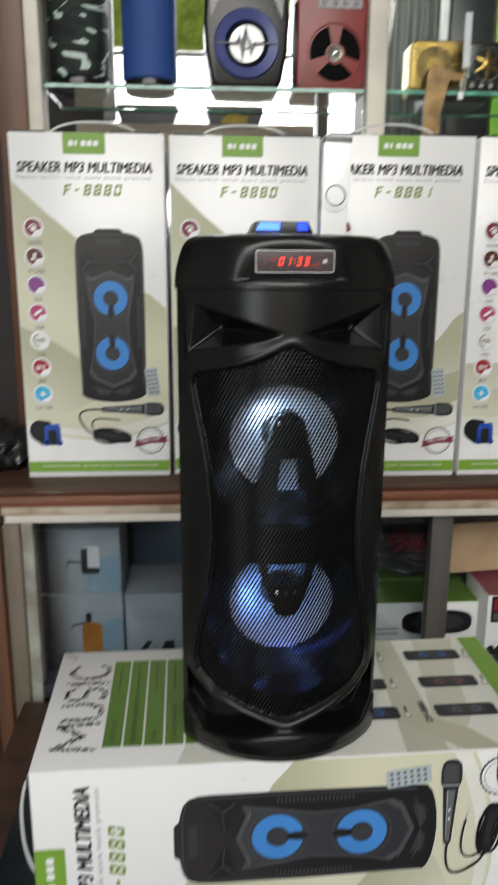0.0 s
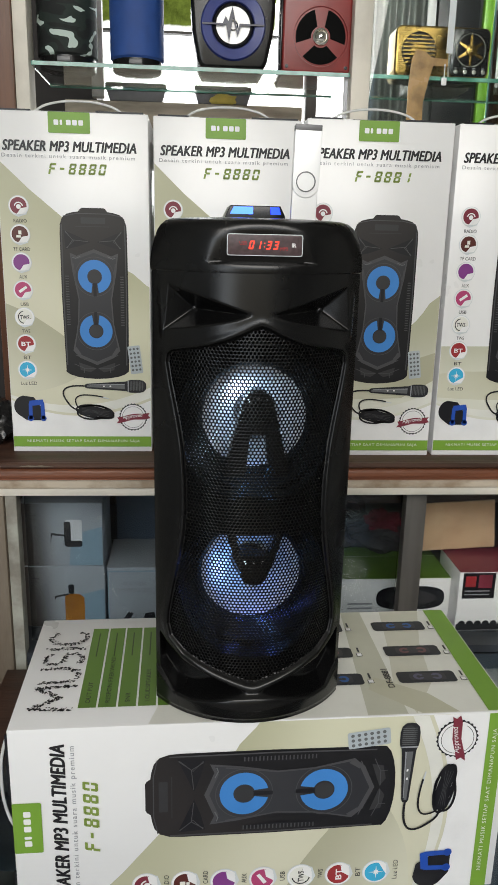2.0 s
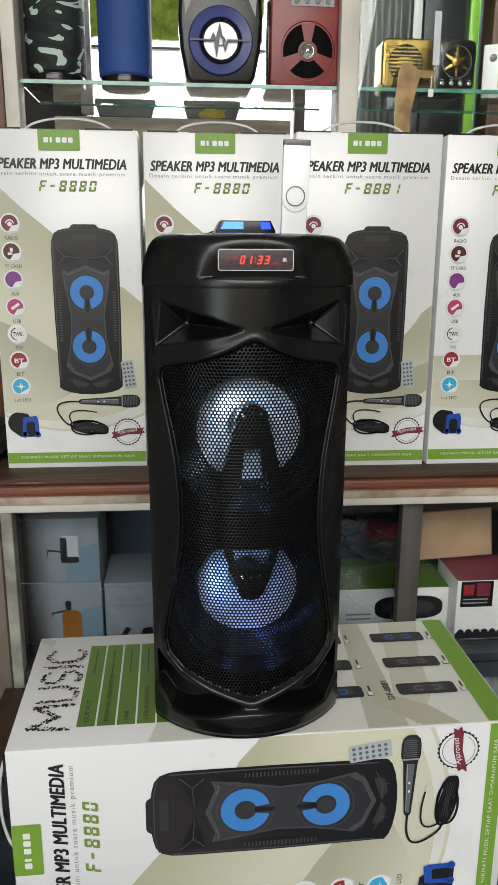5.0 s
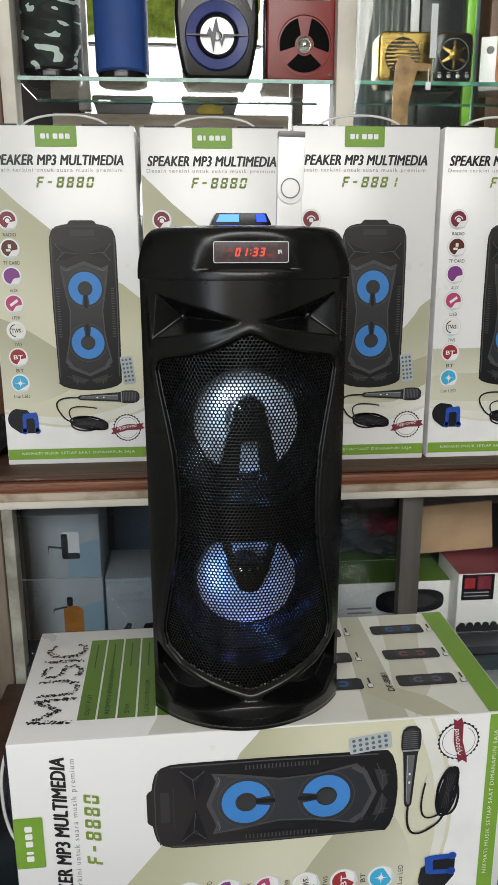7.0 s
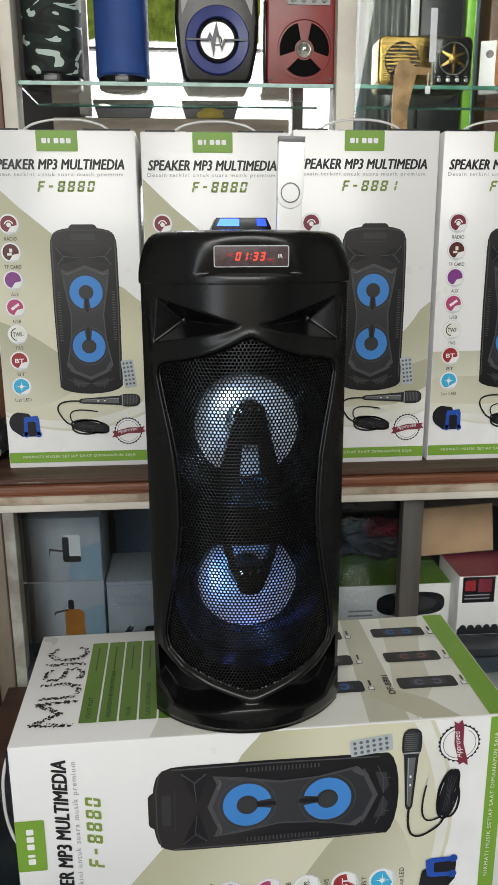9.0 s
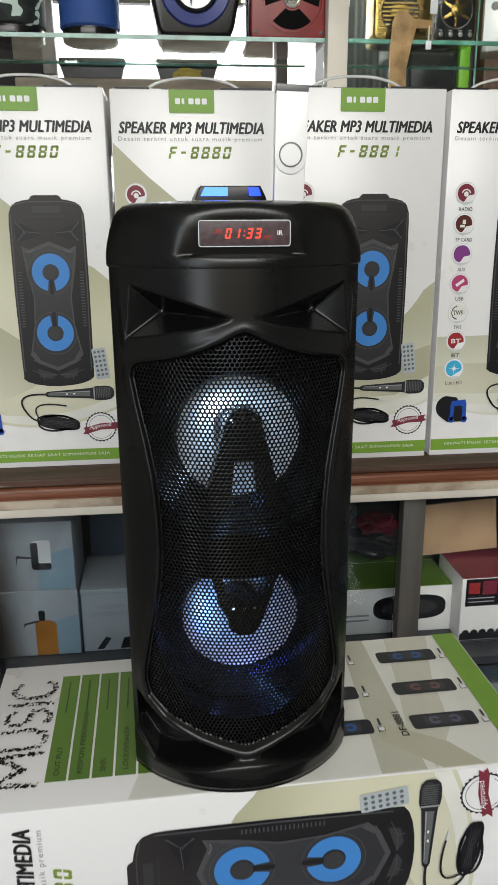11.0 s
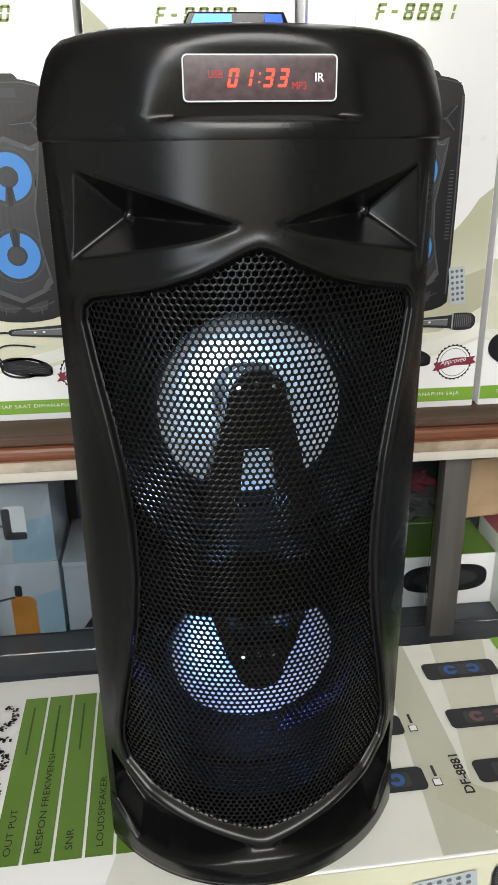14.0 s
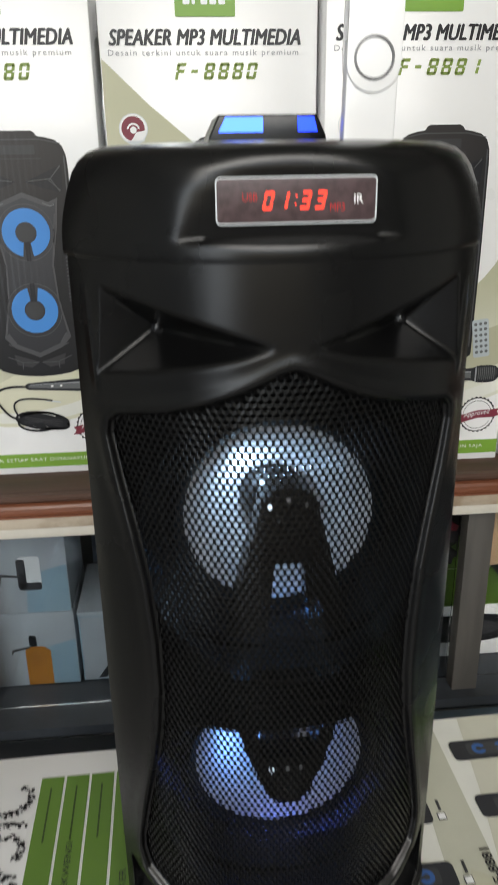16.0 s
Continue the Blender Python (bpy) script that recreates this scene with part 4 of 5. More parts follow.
        cone = lathe("woofer_cone", [(RW + 0.001, 0.002), (RW - 0.003, 0.0030), (0.030, 0.0125), (0.016, 0.0270), (0.015, 0.0270)], M["cone_paper"], sp, here, 64, "pale paper woofer cone")
        lathe("dust_cap", [(0.0158, 0.0268), (0.014, 0.0200), (0.010, 0.0155), (0.005, 0.0137), (0.0, 0.0132)], M["gloss_black"], cone, here, 32)
        # an arched tongue close behind the grille, with a window between its legs
        if s > 0:
            base, tip, leg, dome, hb, ht, whi = 0.2215, 0.2920, 0.0265, 0.0128, 0.0095, 0.0062, 0.2560
        else:
            base, tip, leg, dome, hb, ht, whi = 0.1720, 0.1250, 0.0240, 0.0120, 0.0160, 0.0120, 0.1515
        out = [(-leg, base), (-(leg * 0.45 + dome * 0.55), base + (tip - base) * 0.48)] + [(-dome * math.cos(a), tip - s * dome + s * dome * math.sin(a)) for a in np.linspace(0.0, math.pi, 15)] + [((leg * 0.45 + dome * 0.55), base + (tip - base) * 0.48), (leg, base)]
        hole = [(-hb, base), (-ht, whi), (ht, whi), (hb, base)]
        bm = bmesh.new()
        ov = [bm.verts.new((x, 0.0105 + 0.10 * x * x / 0.03, z)) for x, z in out]
        hv = [bm.verts.new((x, 0.0115, z)) for x, z in hole]
        mid = len(ov) // 2
        bm.faces.new([ov[0], ov[1], hv[1], hv[0]])
        bm.faces.new(ov[1:mid + 1] + [hv[1]])
        bm.faces.new([hv[1], ov[mid], hv[2]])
        bm.faces.new(ov[mid:-1] + [hv[2]])
        bm.faces.new([ov[-2], ov[-1], hv[3], hv[2]])
        r = bmesh.ops.extrude_face_region(bm, geom=list(bm.faces))
        for v in r["geom"]:
            if isinstance(v, bmesh.types.BMVert):
                v.co.y += 0.014
        bridge = part("bridge", bm, M["black_plastic"], sp, "black arched tongue in front of the cone")
        # three small clear lamp lenses on its head
        for x, mat in ((-0.0080, "lens_lit"), (-0.0005, "chrome_lens"), (0.0065, "chrome_lens")):
            lathe("lamp_lens", [(0.0013, 0.0004), (0.0012, -0.0006), (0.0007, -0.0012), (0.0, -0.0014)], M[mat], bridge, Matrix.Translation((x, 0.0105 + 0.10 * x * x / 0.03, tip - s * (0.0060 + abs(x) * 0.25) if s > 0 else 0.1460)), 12, "tiny clear lamp lens")
    # waist bar close behind the grille, between the cones
    vs, fs = [], []
    for k in range(33):
        x = -0.0585 + 0.117 * k / 32
        y = float(front_y(np.array(x))) + 0.0068
        vs += [(x, y + 0.0012, 0.1708), (x, y, 0.1720), (x, y, 0.2040), (x, y + 0.0012, 0.2053), (x, 0.040, 0.2053), (x, 0.040, 0.1708)]
    for k in range(32):
        for i in range(6):
            fs.append((6 * k + i, 6 * k + (i + 1) % 6, 6 * k + 6 + (i + 1) % 6, 6 * k + 6 + i))
    raw("waist_bar", vs, fs, M["rubber"], sp)
    # dark chamber behind
    bm = bmesh.new()
    add_box(bm, -0.078, 0.078, YB + 0.031, YB + 0.035, 0.03, 0.335)
    part("chamber_back", bm, M["black_plastic"], sp)
    # baffle sheet round the openings
    gx, gz = np.meshgrid(np.linspace(-0.078, 0.078, 105), np.linspace(0.02, 0.37, 236))
    hole = np.minimum(np.hypot(gx, gz - z1), np.hypot(gx, gz - z2)) < 0.0605
    idx = np.arange(gx.size).reshape(gx.shape)
    hole |= seg_dist(gx, gz, GRILLE) > 0.0060
    cell = ~(hole[:-1, :-1] & hole[1:, :-1] & hole[:-1, 1:] & hole[1:, 1:])
    f = np.stack([idx[:-1, :-1], idx[:-1, 1:], idx[1:, 1:], idx[1:, :-1]], -1)[cell]
    raw("baffle", np.stack([gx, np.full_like(gx, YB - 0.014) + np.maximum(0, front_y(gx) - 0.012) * 1.0, gz], -1).reshape(-1, 3), f, M["rubber"], sp)
    return sp


SPK = pose(0.0875, 0.5055, 0.9415, 0, 0, 1.0)
loudspeaker(SPK)


# coloured lamps inside the two woofers: one for each cone, and an added fill
def woofer_light(name, x, y, z, colour, watts, size=0.004):
    d = bpy.data.lights.new(name, "POINT")
    d.energy, d.color, d.shadow_soft_size = watts, colour, size
    ob = new(name, d)
    ob.matrix_world = SPK @ pose(x, y, z)
    return ob


woofer_light("upper_led", -0.0120, 0.0530, 0.2800, (0.50, 0.74, 1.0), 0.040)
# added fill that makes the bezel under the upper cone glow
woofer_light("upper_led", 0.0000, 0.0290, 0.2200, (0.14, 0.40, 1.0), 0.006)
woofer_light("lower_led", -0.0185, 0.0490, 0.1220, (0.17, 0.40, 1.0), 0.036)
# likewise an added fill, for the lower bezel
woofer_light("lower_led", 0.0000, 0.0290, 0.0830, (0.10, 0.20, 1.0), 0.012)


def usb_stick(m):
    s = root("usb_stick", m, "white metal swivel memory stick plugged into the loudspeaker's top", "memory stick")
    prism("body", rrect(-0.0098, 0.0098, -0.016, 0.030, 0.001), 0.0012, 0.0075, M["white_metal"], s, 0.0006)
    cover = prism("swivel_cover", [(0.0102, 0.0600), (-0.0102, 0.0600), (-0.0102, 0.0215)] + arc(0, 0.0215, 0.0102, 180, 360, 16)[1:], 0.0, 0.0010, M["white_metal"], s, 0.0003, "brushed white swivel cover")
    prism("cover_back", [(0.0102, 0.0600), (-0.0102, 0.0600), (-0.0102, 0.0215)] + arc(0, 0.0215, 0.0102, 180, 360, 16)[1:], 0.0078, 0.0088, M["white_metal"], s)
    box("end_band", -0.0102, 0.0102, 0.0, 0.0088, 0.0600, 0.0642, M["grey_plastic"], s, 0.0004)
    lathe("pivot", [(0.0076, 0.0002), (0.0076, -0.0005), (0.0068, -0.0007), (0.0066, 0.0002)], M["grey_plastic"], s, Matrix.Translation((0, 0, 0.0230)), 32)
    return s


usb_stick(pose(0.1212, 0.5440, 1.3690, 0, 1.5, 0))
# runs from dark brown at the left edge to pale grey
M["left_fade_ink"] = gradient_ink("left_fade_ink", (0.075, 0.065, 0.058), (0.40, 0.43, 0.46), (0.010, 0.05), (0.058, 0.055))
M["dark_slate"] = noise_mat("dark_slate", (0.035, 0.040, 0.048), 0.4, 0, 0.4, 12, 0.1, 200)
M["slate_card"] = noise_mat("slate_card", (0.10, 0.14, 0.20), 0.4, 0, 0.2, 8, 0.05, 200)

M["blue_card"] = noise_mat("blue_card", (0.27, 0.39, 0.47), 0.4, 0, 0.08, 8, 0.05, 200)
M["pale_card"] = noise_mat("pale_card", (0.40, 0.43, 0.46), 0.4, 0, 0.10, 8, 0.05, 200)


# ---- walls with the window, and the shop front behind the camera ----
NY = 1.66
M["beige_board"] = noise_mat("beige_board", (0.46, 0.40, 0.31), 0.5, 0, 0.35, 14, 0.3, 120, stretch=(0.6, 3, 3))
wn = root("wall_north", pose(0, 0, 0), "back wall of the shop with a bright window opening", "wall", kind="structure")
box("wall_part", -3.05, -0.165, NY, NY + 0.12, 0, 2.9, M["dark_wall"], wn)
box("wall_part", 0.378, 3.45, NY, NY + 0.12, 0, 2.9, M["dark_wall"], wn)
box("wall_part", -0.165, 0.378, NY, NY + 0.12, 0, 1.42, M["pale_wall"], wn)
box("wall_part", -0.165, 0.378, NY, NY + 0.12, 2.25, 2.9, M["pale_wall"], wn)
ws = root("wall_south", pose(0, 0, 0), "shop front wall with a wide opening to the street", "wall", kind="structure")
box("wall_part", -3.05, -2.1, -3.2, -3.05, 0, 2.9, M["pale_wall"], ws)
box("wall_part", 1.3, 3.45, -3.2, -3.05, 0, 2.9, M["pale_wall"], ws)
box("wall_part", -2.1, 1.3, -3.2, -3.05, 2.6, 2.9, M["pale_wall"], ws)
win = root("window_1", pose(0, 0, 0), "bright window opening with a grey post and a pale sill", "window", kind="structure")
box("window_post", 0.272, 0.294, NY - 0.030, NY + 0.010, 1.42, 2.25, M["dull_alloy"], win, 0.001)
box("window_sill", -0.225, 0.262, NY - 0.050, NY - 0.002, 1.490, 1.618, M["beige_board"], win, 0.003)
box("window_bar", -0.165, 0.270, NY - 0.004, NY + 0.012, 1.757, 1.762, M["dull_alloy"], win)
# far daylight outside: trees above, glare below
far = bpy.data.materials.new("far_daylight")
far.use_nodes = True
n_, l_ = far.node_tree.nodes, far.node_tree.links
n_.clear()
o_, e_, t_, s_, r_ = n_.new("ShaderNodeOutputMaterial"), n_.new("ShaderNodeEmission"), n_.new("ShaderNodeTexCoord"), n_.new("ShaderNodeSeparateXYZ"), n_.new("ShaderNodeValToRGB")
q_, a_ = n_.new("ShaderNodeTexNoise"), n_.new("ShaderNodeMath")
q_.inputs["Scale"].default_value, q_.inputs["Detail"].default_value = 3.0, 6
a_.operation = "MULTIPLY_ADD"
a_.inputs[1].default_value = 0.10
l_.new(t_.outputs["Object"], s_.inputs[0]), l_.new(t_.outputs["Object"], q_.inputs["Vector"])
l_.new(q_.outputs[0], a_.inputs[0]), l_.new(s_.outputs[2], a_.inputs[2]), l_.new(a_.outputs[0], r_.inputs[0])
r_.color_ramp.elements[0].position, r_.color_ramp.elements[0].color = 0.0, (1.0, 1.0, 0.97, 1)
r_.color_ramp.elements[1].position, r_.color_ramp.elements[1].color = 0.03, (0.045, 0.060, 0.010, 1)
g_, k_, v_ = n_.new("ShaderNodeTexNoise"), n_.new("ShaderNodeMapRange"), n_.new("ShaderNodeVectorMath")
g_.inputs["Scale"].default_value, g_.inputs["Detail"].default_value, g_.inputs["Roughness"].default_value = 7.0, 8, 0.75
k_.inputs[1].default_value, k_.inputs[2].default_value, k_.inputs[3].default_value, k_.inputs[4].default_value = 0.35, 0.65, 0.45, 1.5
v_.operation = "MULTIPLY"
l_.new(t_.outputs["Object"], g_.inputs["Vector"]), l_.new(g_.outputs[0], k_.inputs[0])
l_.new(r_.outputs[0], v_.inputs[0]), l_.new(k_.outputs[0], v_.inputs[1])
l_.new(v_.outputs[0], e_.inputs[0]), l_.new(e_.outputs[0], o_.inputs[0])
e_.inputs[1].default_value = 2.2
bd = raw("backdrop", [(-4, 0, -3), (4, 0, -3), (4, 0, 3), (-4, 0, 3)], [(0, 1, 2, 3)], far)
bd.matrix_world = pose(0, 6.0, 2.88)
structure(bd, "bright daylight with dark green trees outside the window", "backdrop")

# ---- shelf under the standing cartons ----
def moulding(name, x0, x1, prof, mat, parent=None):
    bm = bmesh.new()
    a = [bm.verts.new((x0, y, z)) for y, z in prof]
    b = [bm.verts.new((x1, y, z)) for y, z in prof]
    k = len(prof)
    bm.faces.new(a), bm.faces.new(b[::-1])
    for i in range(k):
        bm.faces.new([a[i], a[(i + 1) % k], b[(i + 1) % k], b[i]])
    return part(name, bm, mat, parent)


XL, XR = -0.292, 1.15
desk = root("display_cabinet", pose(0, 0, 0), "brown wooden display cabinet with moulded edge and pale battens", "cabinet")
box("cabinet_top", XL, XR, 0.935, 1.60, 1.0262, TOP, M["dark_wood"], desk, 0.002)
bead = [(0.9348, 1.0505), (0.9300, 1.0498), (0.9278, 1.0475), (0.9278, 1.0445), (0.9300, 1.0425), (0.9348, 1.0422)]
roll = [(0.9348, 1.0418), (0.9300, 1.0418), (0.9265, 1.0402), (0.9248, 1.0375), (0.9245, 1.0335), (0.9252, 1.0310), (0.9285, 1.0302), (0.9285, 1.0290), (0.9262, 1.0284), (0.9262, 1.0268), (0.9300, 1.0262), (0.9348, 1.0262)]
moulding("edge_moulding", XL, XR, roll, M["brown_wood"], desk)
moulding("edge_bead", XL, XR, bead, M["umber_wood"], desk)
prism("chipped_spot", [(-0.198, 1.0464), (-0.193, 1.0452), (-0.187, 1.0460), (-0.181, 1.0448), (-0.174, 1.0456), (-0.168, 1.0446), (-0.160, 1.0456), (-0.152, 1.0458), (-0.163, 1.0466), (-0.169, 1.0476), (-0.176, 1.0468), (-0.186, 1.0474)], 0.9272, 0.9279, M["raw_upright"], desk, 0, "pale chip in the varnish")
box("raw_batten", -0.2455, XR, 0.930, 0.960, 1.0132, 1.0255, M["raw_edge"], desk, 0.001, "raw pale batten with knots")
box("white_batten", -0.2425, XR, 0.9325, 0.960, 1.0018, 1.0128, M["cream_paint"], desk, 0.001, "white painted batten")
box("corner_post", -0.2455, -0.2225, 0.928, 0.975, 0.0, 1.0014, M["raw_upright"], desk, 0.002, "raw pale wooden post")
box("inner_post", -0.2220, -0.2065, 0.934, 0.960, 0.0, 1.0014, M["chipped_paint"], desk, 0.001, "chipped pale painted post")
box("frame_post", -0.2900, -0.2460, 0.918, 0.980, 0.0, 1.0255, M["upright_wood"], desk, 0.004, "brown varnished frame post")
box("frame_bead", -0.2740, -0.2660, 0.912, 0.9178, 0.0, 1.0255, M["dark_wood"], desk, 0.002)
box("metal_post", 0.3485, 0.3790, 0.955, 0.975, 0.0, 1.0014, M["dull_alloy"], desk, 0.001, "dull grey aluminium post")
# tint set low to darken the goods behind the left door
M["dimming_glass"] = glass("dimming_glass", (0.46, 0.50, 0.52))
M["clear_glass"] = glass("clear_glass", (0.78, 0.80, 0.80))
cg = box("glass_door", -0.2060, 0.3480, 0.9775, 0.9805, 0.7555, 1.0014, M["dimming_glass"], desk, 0, "sliding glass tinted to dim the goods behind it")
cg.visible_shadow = False
cg = box("glass_door", 0.3485, XR - 0.021, 0.9775, 0.9805, 0.7555, 1.0014, M["clear_glass"], desk, 0, "sliding glass")
cg.visible_shadow = False
box("cabinet_floor", XL, XR, 0.940, 1.60, 0.735, 0.755, M["dark_slate"], desk)
box("cabinet_back", XL, XR, 1.585, 1.600, 0.0, 1.026, M["dark_wood"], desk)
box("cabinet_side", XL, XL + 0.02, 0.985, 1.584, 0.0, 1.026, M["dark_wood"], desk)
box("cabinet_side", XR - 0.02, XR, 0.985, 1.584, 0.0, 1.026, M["dark_wood"], desk)
box("plinth", XL, XR, 0.990, 1.58, 0.0, 0.7345, M["dark_slate"], desk)

# ---- glass counter under the lying carton ----
cnt = root("glass_counter", pose(0, 0, 0), "glass-topped shop counter with a wooden frame, in front of the cabinet", "counter")
gt = box("glass_top", -0.19, 1.10, 0.36, 0.938, 0.737, 0.7448, M["glass"], cnt, 0.001)
box("frame_rail", -0.23, 1.10, 0.340, 0.3595, 0.700, 0.746, M["dark_wood"], cnt, 0.002)
box("frame_rail", -0.23, -0.1905, 0.360, 0.916, 0.700, 0.7445, M["dark_wood"], cnt, 0.002)
box("counter_front", -0.23, 1.10, 0.345, 0.356, 0.0, 0.699, M["dark_wood"], cnt)
box("counter_side", -0.23, -0.212, 0.357, 0.916, 0.0, 0.699, M["dark_wood"], cnt)
box("counter_back", -0.23, 1.10, 0.905, 0.916, 0.0, 0.699, M["slate_card"], cnt)
box("inner_shelf", -0.21, 1.10, 0.358, 0.904, 0.570, 0.585, M["slate_card"], cnt)
box("slate_sheet", 0.300, 1.10, 0.362, 0.936, 0.7300, 0.7362, M["slate_card"], cnt, 0, "grey-blue sheet under the glass")
# pale rectangle on the grey-blue sheet, just below the glass top
box("pale_paper", 0.440, 0.640, 0.640, 0.895, 0.7363, 0.7368, M["pale_card"], cnt, 0, "pale panel under the glass")
rng = random.Random(3)
for k in range(9):
    x = -0.17 + 0.075 * k
    w = 0.058 + 0.012 * rng.random()
    h = 0.065 + 0.03 * rng.random()
    st = root("stock_box", pose(x, 0.515, 0.5852, 0, 0, rng.uniform(-4, 4)), ("small dark packet standing in the glass counter", "small brown packet standing in the glass counter", "small black packet standing in the glass counter")[k % 3], "packet", "packets in the counter")
    box("carton", 0, w, 0, 0.13, 0, h, M[("coal_ink", "cardboard", "dark_ink")[k % 3]], st, 0.002)
    patch("packet_label", [rrect(0.008, w - 0.008, 0.008, 0.026, 0.002)], 2, M[("mid_ink", "red_ink", "pale_ink")[k % 3]], st)
    for x0 in (0.0005, w - 0.0025):
        box("clear_seam", x0, x0 + 0.002, 0.002, 0.128, h + 0.0002, h + 0.0022, M["clear_plastic"], st, 0.0005, "clear plastic seam")
    box("clear_flap", 0.004, w - 0.004, 0.030, 0.0316, h + 0.0002, h + 0.006, M["clear_plastic"], st, 0.0005, "clear plastic seam")

# ---- goods inside the cabinet ----
M["amber"] = ink("amber", (0.42, 0.17, 0.03), 0.3, 0.3)
M["bag_film"] = noise_mat("bag_film", (0.055, 0.052, 0.056), 0.12, 0, 0.6, 30, 0.9, 90, second=(0.02, 0.02, 0.022))
M["black_film"] = noise_mat("black_film", (0.010, 0.009, 0.009), 0.28, 0, 0.5, 30, 0.2, 60)
M["red_film"] = noise_mat("red_film", (0.20, 0.025, 0.04), 0.15, 0, 0.5, 40, 0.3, 120)


def dispenser_box(m, w, h, d, bottle, label):
    b = root("dispenser_box", m, label, "box", "water dispenser cartons")
    box("carton", 0, w, 0, d, 0, h, M["pale_card"], b, 0.001)
    patch("blue_field", [[(w * 0.58, 0.001), (w - 0.001, 0.001), (w - 0.001, h * 0.62), (w * 0.62, h * 0.50)]], 1, M["blue_card"], b)
    patch("grey_field", [[(0.001, 0.001), (w * 0.50, 0.001), (w * 0.50, h - 0.001), (0.001, h - 0.001)]], 1, M["left_fade_ink"], b)
    patch("text_bar", [[(w * 0.03, z), (w * 0.20, z), (w * 0.20, z + 0.0016), (w * 0.03, z + 0.0016)] for z in (h * 0.80, h * 0.74, h * 0.62)], 2, M["sheen_ink"], b)
    cx = w * 0.645
    if bottle:
        patch("bottle_picture", [[(cx - 0.018, 0.001), (cx + 0.012, 0.001), (cx + 0.012, 0.050), (cx + 0.004, 0.056), (cx - 0.014, 0.056), (cx - 0.018, 0.050)]], 2, M["amber"], b)
        patch("pump_picture", [rrect(cx - 0.012, cx - 0.003, 0.056, 0.072, 0.003)], 3, M["dark_ink"], b)
        patch("spout", [[(cx - 0.034, 0.044), (cx - 0.031, 0.050), (cx - 0.012, 0.054), (cx - 0.012, 0.057), (cx - 0.033, 0.053)]], 3, M["grey_ink"], b)
    else:
        pump = patch("pump_picture", [rrect(cx - 0.012, cx + 0.013, 0.034, 0.076, 0.004)], 2, M["white_ink"], b)
        patch("pump_base", [rrect(cx - 0.013, cx + 0.013, 0.032, 0.042, 0.003), rrect(cx - 0.014, cx - 0.004, 0.034, 0.073, 0.003)], 3, M["dark_ink"], pump)
        patch("spout", [[(cx - 0.035, 0.038), (cx - 0.032, 0.051), (cx - 0.014, 0.049), (cx - 0.014, 0.052), (cx - 0.034, 0.055)]], 3, M["dark_ink"], pump)
    return b


dispenser_box(pose(-0.2240, 1.020, 0.7552), 0.1240, 0.1025, 0.11, True, "pale pump carton with an amber bottle picture below another")
dispenser_box(pose(-0.2245, 1.020, 0.8580), 0.1235, 0.1030, 0.11, False, "pale blue printed pump carton on top of the stack")
wd = root("dispenser_box", pose(-0.0960, 1.022, 0.7552), "pale blue water dispenser carton beside the stack", "box", "water dispenser cartons")
box("carton", 0, 0.125, 0, 0.115, 0, 0.097, M["blue_card"], wd, 0.001)
box("lid", -0.0008, 0.1258, -0.0008, 0.1158, 0.0925, 0.0985, M["pale_card"], wd, 0.001)
patch("front_panel", [rrect(0.002, 0.123, 0.001, 0.091, 0.001)], 1, M["pale_card"], wd)
line("title", "WATER", 0.020, 0.0670, 0.0075, 2, M["mid_ink"], wd, 0.040)
line("title", "DISPENSER", 0.012, 0.0560, 0.0075, 2, M["mid_ink"], wd, 0.058)
patch("pump_picture", [[(0.018, 0.003), (0.028, 0.003), (0.040, 0.020), (0.032, 0.023)], [(0.052, 0.003), (0.075, 0.003), (0.072, 0.022), (0.058, 0.020)]], 2, M["dark_ink"], wd)
db = root("stock_carton", pose(-0.098, 1.200, 0.7552), "dark blue-grey carton standing deep in the cabinet", "box")
box("carton", 0, 0.20, 0, 0.12, 0, 0.215, M["slate_card"], db, 0.002)
box("lid", -0.001, 0.201, -0.001, 0.121, 0.19, 0.2165, M["slate_card"], db, 0.001)

sb = root("soundbar_box", pose(0.2000, 1.020, 0.7552), "white and green carton with a black oval speaker picture", "box")
box("carton", 0, 0.252, 0, 0.200, 0, 0.0745, M["white_card"], sb, 0.001)
box("green_lid", 0.0004, 0.2516, 0.0004, 0.0860, 0.0746, 0.0756, M["dark_green_ink"], sb)
box("green_lid", 0.0004, 0.2516, 0.0890, 0.1996, 0.0746, 0.0756, M["dark_green_ink"], sb)
oval = patch("speaker_picture", [[(0.187 + 0.056 * math.copysign(abs(math.cos(a)) ** 0.6, math.cos(a)), 0.041 + 0.0205 * math.copysign(abs(math.sin(a)) ** 0.7, math.sin(a))) for a in np.linspace(0, 2 * math.pi, 48, endpoint=False)]], 2, M["coal_ink"], sb)
patch("sheen", [[(0.187 + 0.043 * math.cos(a), 0.041 + 0.013 * math.sin(a)) for a in np.linspace(0, 2 * math.pi, 40, endpoint=False)]], 3, M["grey_ink"], oval)
patch("text_bar", [[(0.085, z), (0.125, z), (0.125, z + 0.003), (0.085, z + 0.003)] for z in (0.030, 0.022)], 2, M["mid_ink"], sb)


